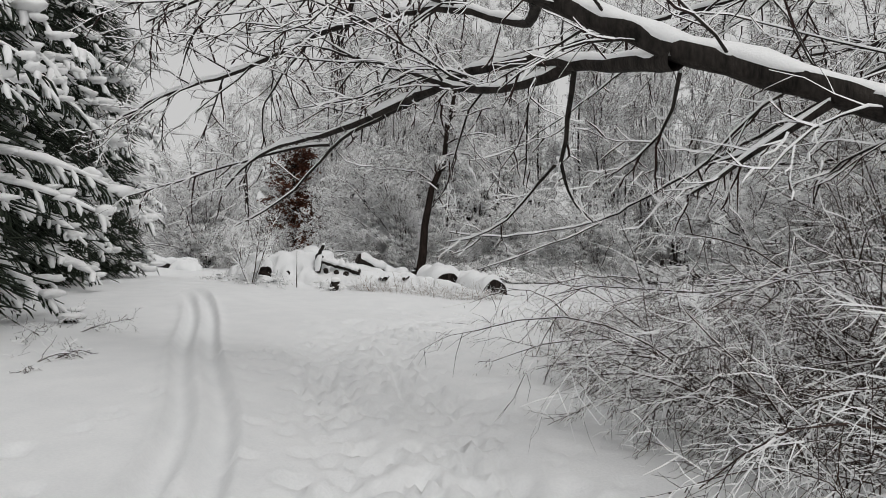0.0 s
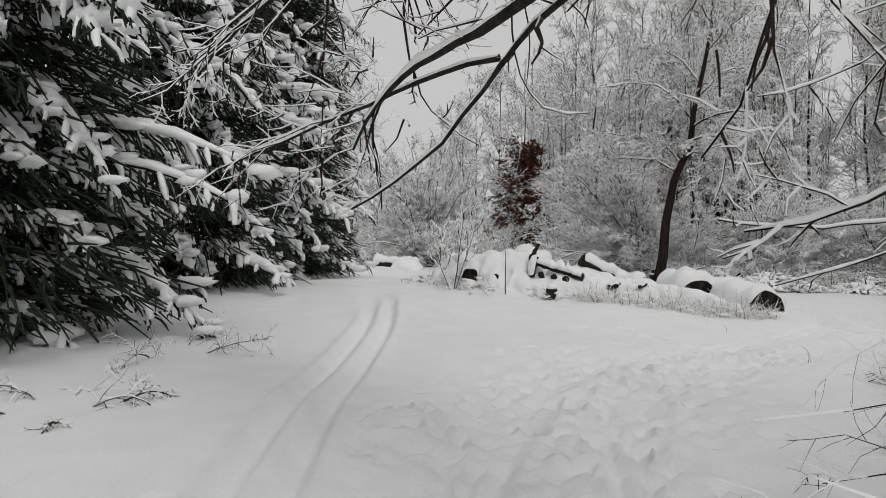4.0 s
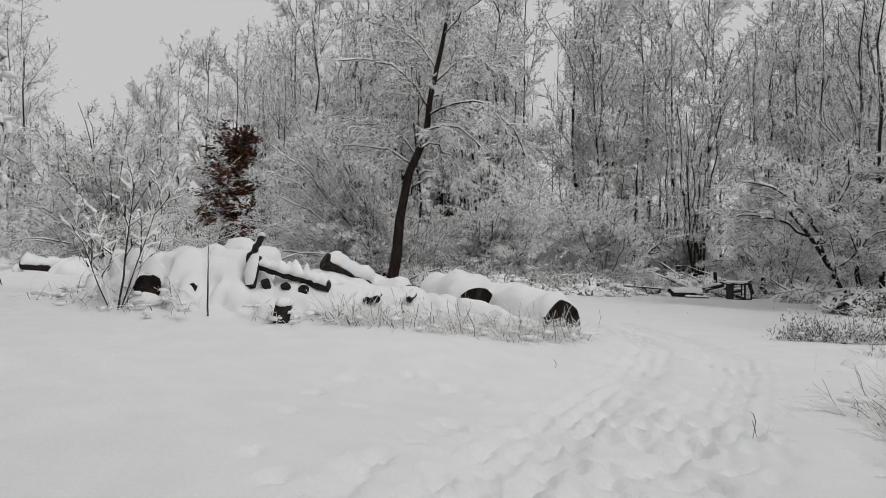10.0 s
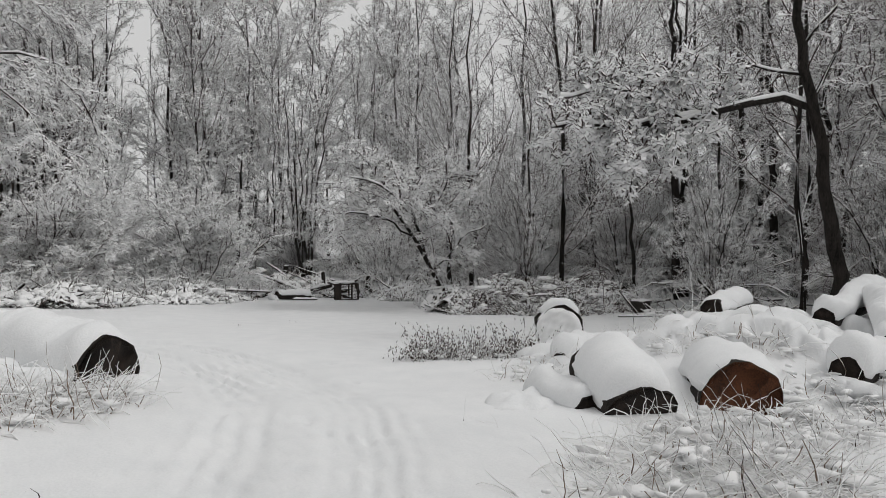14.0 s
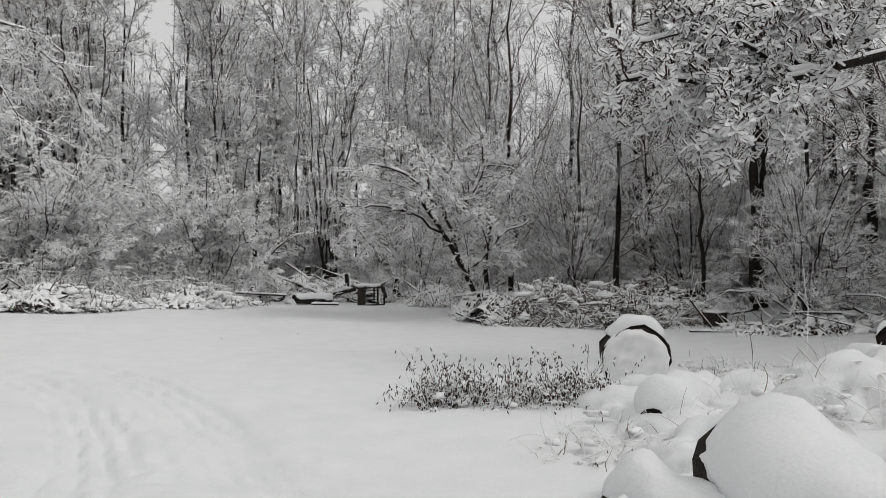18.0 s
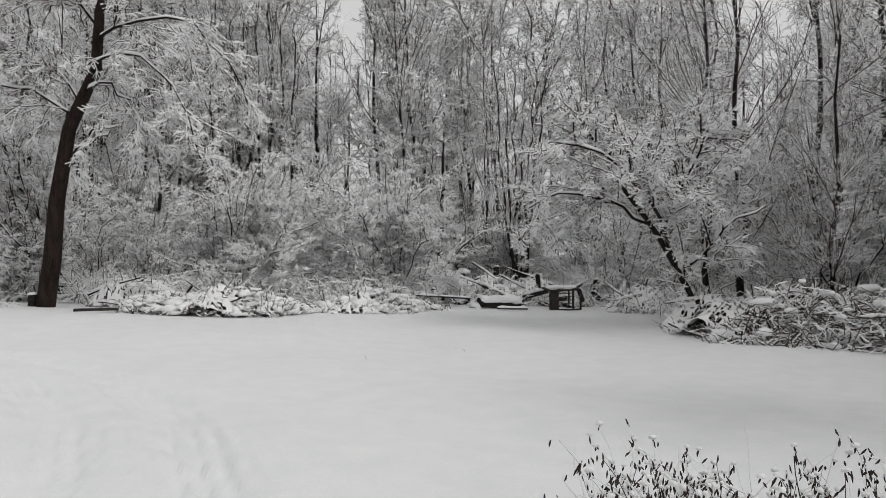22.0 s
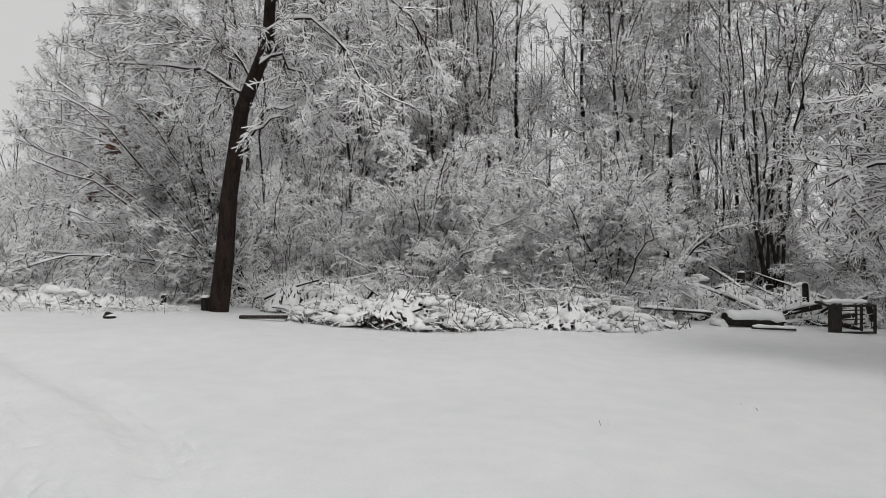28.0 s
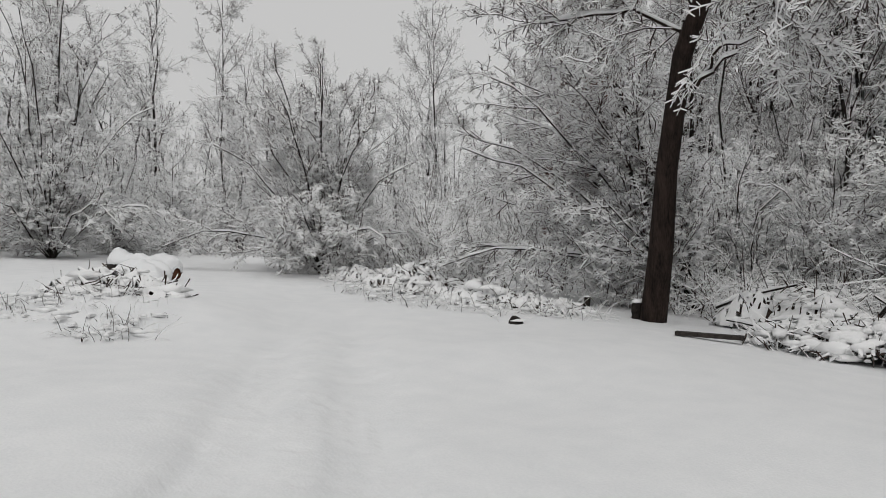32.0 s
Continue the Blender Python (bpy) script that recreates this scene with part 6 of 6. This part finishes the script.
russet_tree()


# ---- brush heaps round the rim ----
def brush_heap(x, y, rx, ry, h, sticks, blobs, seed, label, turn=0.0, load=0.03, big=10, long=1.3, bare=-0.95):
    rng = np.random.default_rng(seed)
    root = new("brush_heap")
    mass, snow = Build(), Build()
    ct, st = math.cos(turn), math.sin(turn)

    def spot(top):
        a, q = rng.uniform(0, 6.28), math.sqrt(rng.random())
        u, v = rx * q * math.cos(a), ry * q * math.sin(a)
        px, py = x + u * ct - v * st, y + u * st + v * ct
        rise = h * (1 - q**3) * (0.95 + 0.35 * math.sin(1.7 * u + seed) * math.cos(2.1 * v))
        return np.array([px, py, ground_at(px, py) + rise * top])

    for k in range(sticks):
        c = spot(rng.uniform(0.05, 1.05) ** 0.7)
        a = rng.uniform(0, 6.28)
        size = long * rng.uniform(0.25, 0.8)
        d = np.array([math.cos(a), math.sin(a), rng.normal(0.1, 0.5)])
        line = bend(rng, c - d * size / 2, d, size, 3, 0.32, -0.5)
        if rng.random() < 0.4:
            tube(mass, line, np.linspace(0.012, 0.005, 4), 3)
        else:
            twig(mass, line, np.linspace(0.010, 0.005, 4), load * rng.uniform(0.3, 1.4))
    for k in range(big):
        c = spot(rng.uniform(0.5, 1.1))
        a = rng.uniform(0, 6.28)
        size = long * rng.uniform(0.8, 1.7)
        d = np.array([math.cos(a), math.sin(a), rng.normal(0.1, 0.35)])
        d /= np.linalg.norm(d)
        r = rng.uniform(0.02, 0.05)
        b = Build()
        line = bend(rng, c - d * size / 2, d, size, 4, 0.05)
        tube(b, line, np.linspace(r, r * 0.7, 5), 6, 0, True)
        b2 = b.make("stick", LOG_BARK, root)
        b3 = Build()
        snow_ridge(b3, line, np.linspace(r, r * 0.7, 5), 0.05, rng, gaps=0.15)
        b3.make("snow_cover", SNOW_LOAD, b2)
    gu, gv = np.meshgrid(np.linspace(-1, 1, max(16, int(rx / 0.025))), np.linspace(-1, 1, max(12, int(ry / 0.025))))
    px, py = x + gu * rx * ct - gv * ry * st, y + gu * rx * st + gv * ry * ct
    edge = 1 + 0.16 * np.sin(3 * np.arctan2(gv, gu) + seed) + 0.1 * np.sin(7 * np.arctan2(gv, gu) + 2 * seed)
    q = np.hypot(gu, gv) / edge
    u, v = rx * gu, ry * gv
    rise = h * np.clip(1 - q**3, 0, 1) * (0.85 + 0.3 * np.sin(1.7 * u + seed) * np.cos(2.1 * v) + 0.2 * np.sin(3.3 * u + 2 * seed))
    rough, holes = np.zeros(gu.shape), np.zeros(gu.shape)
    for k in range(14):
        kx, ky = rng.normal(0, 1, 2)
        rough += np.sin((kx * px + ky * py) * (5 if k < 5 else 12) + rng.uniform(0, 6.28)) * (0.35 if k < 5 else 0.2)
        kx, ky = rng.normal(0, 1, 2)
        holes += np.sin((kx * px + ky * py) * 30 + rng.uniform(0, 6.28)) * 0.38
    cut = bare + 1.5 * np.clip(q - 0.85, 0, 1)
    base = land(px, py) + rise
    top = base + 0.055 * rough * np.clip(2.5 * (1.1 - q), 0, 1) - 0.10 * (1 - smooth((holes - cut) / 0.7))
    hh, ww = gu.shape
    ids = np.arange(hh - 1)[:, None] * ww + np.arange(ww - 1)[None]
    quads = np.stack([ids, ids + 1, ids + ww + 1, ids + ww], -1)
    keep = ((holes > cut - 0.12) & (q < 1))[:-1, :-1]
    if bare < 1:
        snow.add(np.stack([px, py, top], -1), quads[keep])
        # dark sheet added below the snow so that its holes look shaded
        bed = Build()
        bed.add(np.stack([px, py, base - 0.12 + 0.03 * rough], -1), quads[(q < 0.82)[:-1, :-1]])
        bed.make("gap_shade_sheet", STEM, root, "dark sheet standing in for shade in the snow's holes")
    for k in range(blobs):
        c = spot(rng.uniform(0.8, 1.05))
        s = 0.04 + 0.13 * rng.random() ** 2
        blob(snow, c, (s * rng.uniform(0.9, 2.2), s * 0.9, s * rng.uniform(0.5, 0.9)), rng, 0, 5, 8, 0.45, rng.uniform(0, 6), 0.7)
    mass.make("stick_mass", [STEM, SNOW_LOAD], root, "tangle of dark sticks")
    snow.make("snow_cover", SNOW_LOAD, root, "patchy cover of snow")
    tagged(root, label, "brush heap", "brush heaps round the rim")


brush_heap(0.0, 39.4, 3.0, 1.4, 0.6, 1300, 420, 1, "broad heap of cut branches under patchy snow", 0.25, 0.02, 4, 1.0, -0.9)
brush_heap(4.8, 40.7, 2.4, 1.2, 0.55, 1100, 340, 2, "heap of twigs thick with snow clods", 0.2, 0.02, 4, 1.0, -0.9)
brush_heap(-2.6, 41.4, 1.6, 1.2, 0.8, 220, 40, 3, "dark tangle of branches behind the tree", 0.0, 0.02)
brush_heap(10.2, 46.2, 4.6, 1.4, 1.1, 380, 110, 4, "long heap of poles and broken boards in snow", 0.1, 0.03, 26, 1.7)
brush_heap(15.2, 31.2, 3.8, 2.0, 1.25, 3600, 90, 5, "wide tangle of fine dark sticks dusted with snow", -0.45, 0.017, 6, 1.1, 1.1)
brush_heap(14.6, 34.5, 2.6, 2.6, 1.0, 480, 50, 6, "brush heap under the slanting tree", 0.5, 0.02, 8, 1.6)
brush_heap(18.5, 26.6, 2.8, 1.2, 0.35, 170, 60, 7, "fallen branches lying flat in the snow", -0.6, 0.02, 9, 2.2)
brush_heap(-10.5, 31.3, 1.4, 1.0, 0.3, 300, 40, 8, "low dark brush heap beside the far path", 0.3, 0.012, 2, 0.7)
brush_heap(16.0, 43.0, 2.6, 1.6, 0.8, 300, 50, 9, "brush heap in the corner of the clearing", 0.6, 0.02, 8, 1.6)


brush_heap(-7.6, 38.6, 1.8, 0.8, 0.45, 260, 40, 10, "low snowed-over weeds along the rim", 0.2, 0.014, 1, 0.8)
brush_heap(-10.8, 39.4, 2.2, 0.9, 0.55, 300, 40, 11, "low snowed-over weeds along the rim", 0.25, 0.014, 1, 0.9)
brush_heap(-14.6, 41.0, 2.2, 0.9, 0.6, 260, 40, 12, "low snowed-over weeds under the broad tree", 0.3, 0.014, 1, 0.9)


# ---- broken furniture and boards at the rim ----
def bar(name, a, b, w, h, mat, parent, label=""):
    """A squared timber between two points, edges slightly rounded."""
    a, b = np.array(a, float), np.array(b, float)
    _, side, up, _ = frames(np.array([a, b]))
    e = 0.15
    prof = np.array([(-1 + e, -1), (1 - e, -1), (1, -1 + e), (1, 1 - e), (1 - e, 1), (-1 + e, 1), (-1, 1 - e), (-1, -1 + e)])
    m = Build()
    rings = np.array([a, b])[:, None] + prof[None, :, :1] * w / 2 * side[:, None] + prof[None, :, 1:] * h / 2 * up[:, None]
    loft(m, rings, 0, True, True)
    ob = m.make(name, mat, parent, label, shade=False)
    return ob


def overturned_table():
    root = new("overturned_table")
    w, d, h = 1.3, 0.7, 0.78
    bar("side_panel", (0.0, 0, 0.38), (0.4, 0.1, 0.38), 0.05, 0.76, OLD_PAINT, root, "solid dark end panel")
    bar("rail", (0, 0, h), (w, 0.05, h), 0.07, 0.06, OLD_PAINT, root)
    bar("rail", (0, d, h + 0.06), (w, d, h + 0.06), 0.07, 0.06, OLD_PAINT, root)
    bar("rail", (0, 0, h), (0, d, h + 0.06), 0.07, 0.06, OLD_PAINT, root)
    bar("rail", (w, 0.05, h), (w, d, h + 0.06), 0.07, 0.06, OLD_PAINT, root)
    bar("leg", (w, 0.05, 0), (w, 0.05, h), 0.06, 0.07, OLD_PAINT, root)
    bar("leg", (w, d, 0), (w, d, h), 0.06, 0.07, OLD_PAINT, root)
    bar("leg", (0.95, 0.35, 0.2), (0.95, 0.35, h), 0.05, 0.06, OLD_PAINT, root)
    bar("rail", (0, 0, 0.03), (w, 0.05, 0.03), 0.07, 0.06, OLD_PAINT, root)
    for k in range(4):
        bar("slat", (0.4, 0.35, 0.22 + 0.13 * k), (1.2, 0.35, 0.25 + 0.13 * k), 0.03, 0.03, OLD_PAINT, root)
    rng = np.random.default_rng(3)
    s = Build()
    snow_ridge(s, np.array([(x, 0.4, h + 0.01) for x in np.linspace(0.02, w - 0.05, 9)]), np.full(9, 0.12), 0.05, rng, gaps=0.2)
    s.make("snow_cover", SNOW_LOAD, root, "thin snow along the top")
    root.matrix_basis = put(11.45, 42.6, -0.02, 4)
    tagged(root, "overturned dark wooden table frame in the snow", "table")


overturned_table()


def board(a, b, w, h, label, mat=None, bare=False):
    root = new("board")
    bar("plank", a, b, w, h, mat or OLD_PAINT, root)
    if bare:
        return tagged(root, label, "board", "boards at the rim")
    s = Build()
    p = np.linspace(np.array(a), np.array(b), 8) + np.array([0, 0, h * 0.35])
    snow_ridge(s, p, np.full(8, w * 0.42), 0.05, np.random.default_rng(7), gaps=0.1)
    s.make("snow_cover", SNOW_LOAD, root)
    tagged(root, label, "board", "boards at the rim")


def on(x, y, up):
    return (x, y, ground_at(x, y) + up)


board(on(-3.65, 37.9, 0.05), on(-2.6, 38.1, 0.09), 0.16, 0.07, "dark plank lying on the snow near the tree", bare=True)
board(on(9.3, 45.2, 0.9), on(10.6, 44.8, 0.3), 0.3, 0.08, "slanting board in the pole heap")
board(on(13.2, 46.0, 0.5), on(14.6, 46.4, 1.1), 0.12, 0.1, "dark pole sticking out of the heap")
board(on(7.4, 45.2, 0.3), on(7.9, 45.6, 1.2), 0.12, 0.12, "upright broken post with snow on its side")
board(on(9.4, 42.6, 0.04), on(10.6, 42.7, 0.04), 0.12, 0.05, "thin dark lath on the snow")
board(on(6.4, 43.0, 0.45), on(8.6, 43.6, 0.35), 0.07, 0.06, "long thin pole leaning on the log")


def old_crate():
    root = new("wooden_crate")
    bar("front_panel", (0, 0, 0.24), (0.5, -0.12, 0.24), 0.05, 0.48, OLD_PAINT, root)
    bar("side_panel", (0, 0, 0.24), (0.12, 0.4, 0.24), 0.05, 0.48, OLD_PAINT, root)
    bar("back_panel", (0.12, 0.4, 0.24), (0.62, 0.28, 0.24), 0.05, 0.48, OLD_PAINT, root)
    bar("side_panel", (0.5, -0.12, 0.24), (0.62, 0.28, 0.24), 0.05, 0.48, OLD_PAINT, root)
    bar("lid", (0.03, 0.19, 0.5), (0.6, 0.05, 0.5), 0.5, 0.05, OLD_PAINT, root)
    s = Build()
    blob(s, (0.31, 0.14, 0.52), (0.36, 0.28, 0.08), np.random.default_rng(2), n=7, m=14)
    s.make("snow_cap", SNOW_LOAD, root)
    root.matrix_basis = put(16.8, 28.6, -0.03, -8)
    tagged(root, "small dark wooden crate topped with snow", "crate")


old_crate()

log((2.2, 43.4, ground_at(2.2, 43.4) + 0.5), (-1, 0.2, 0.12), 3.2, 0.13, 0.08, label="fallen trunk behind the brush heap", seed=62)


def broken_wood():
    """Short logs and split pieces thrown along the wood's edge behind the table."""
    rng = np.random.default_rng(64)
    for k in range(24):
        x, y = rng.uniform(7.6, 15.5), rng.uniform(44.5, 46.2)
        if math.hypot(x - 12.0, y - 43.0) < 1.1:
            continue
        a = rng.uniform(0, 6.28)
        log((x, y, ground_at(x, y) + rng.uniform(0.05, 0.4)), (math.cos(a), math.sin(a), rng.normal(0.15, 0.35)), rng.uniform(0.6, 1.5), rng.uniform(0.06, 0.12), rng.uniform(0.05, 0.09), label="short broken log with snow along its back", seed=500 + k, group="broken wood at the rim", hide=0, cover=0.8)


broken_wood()
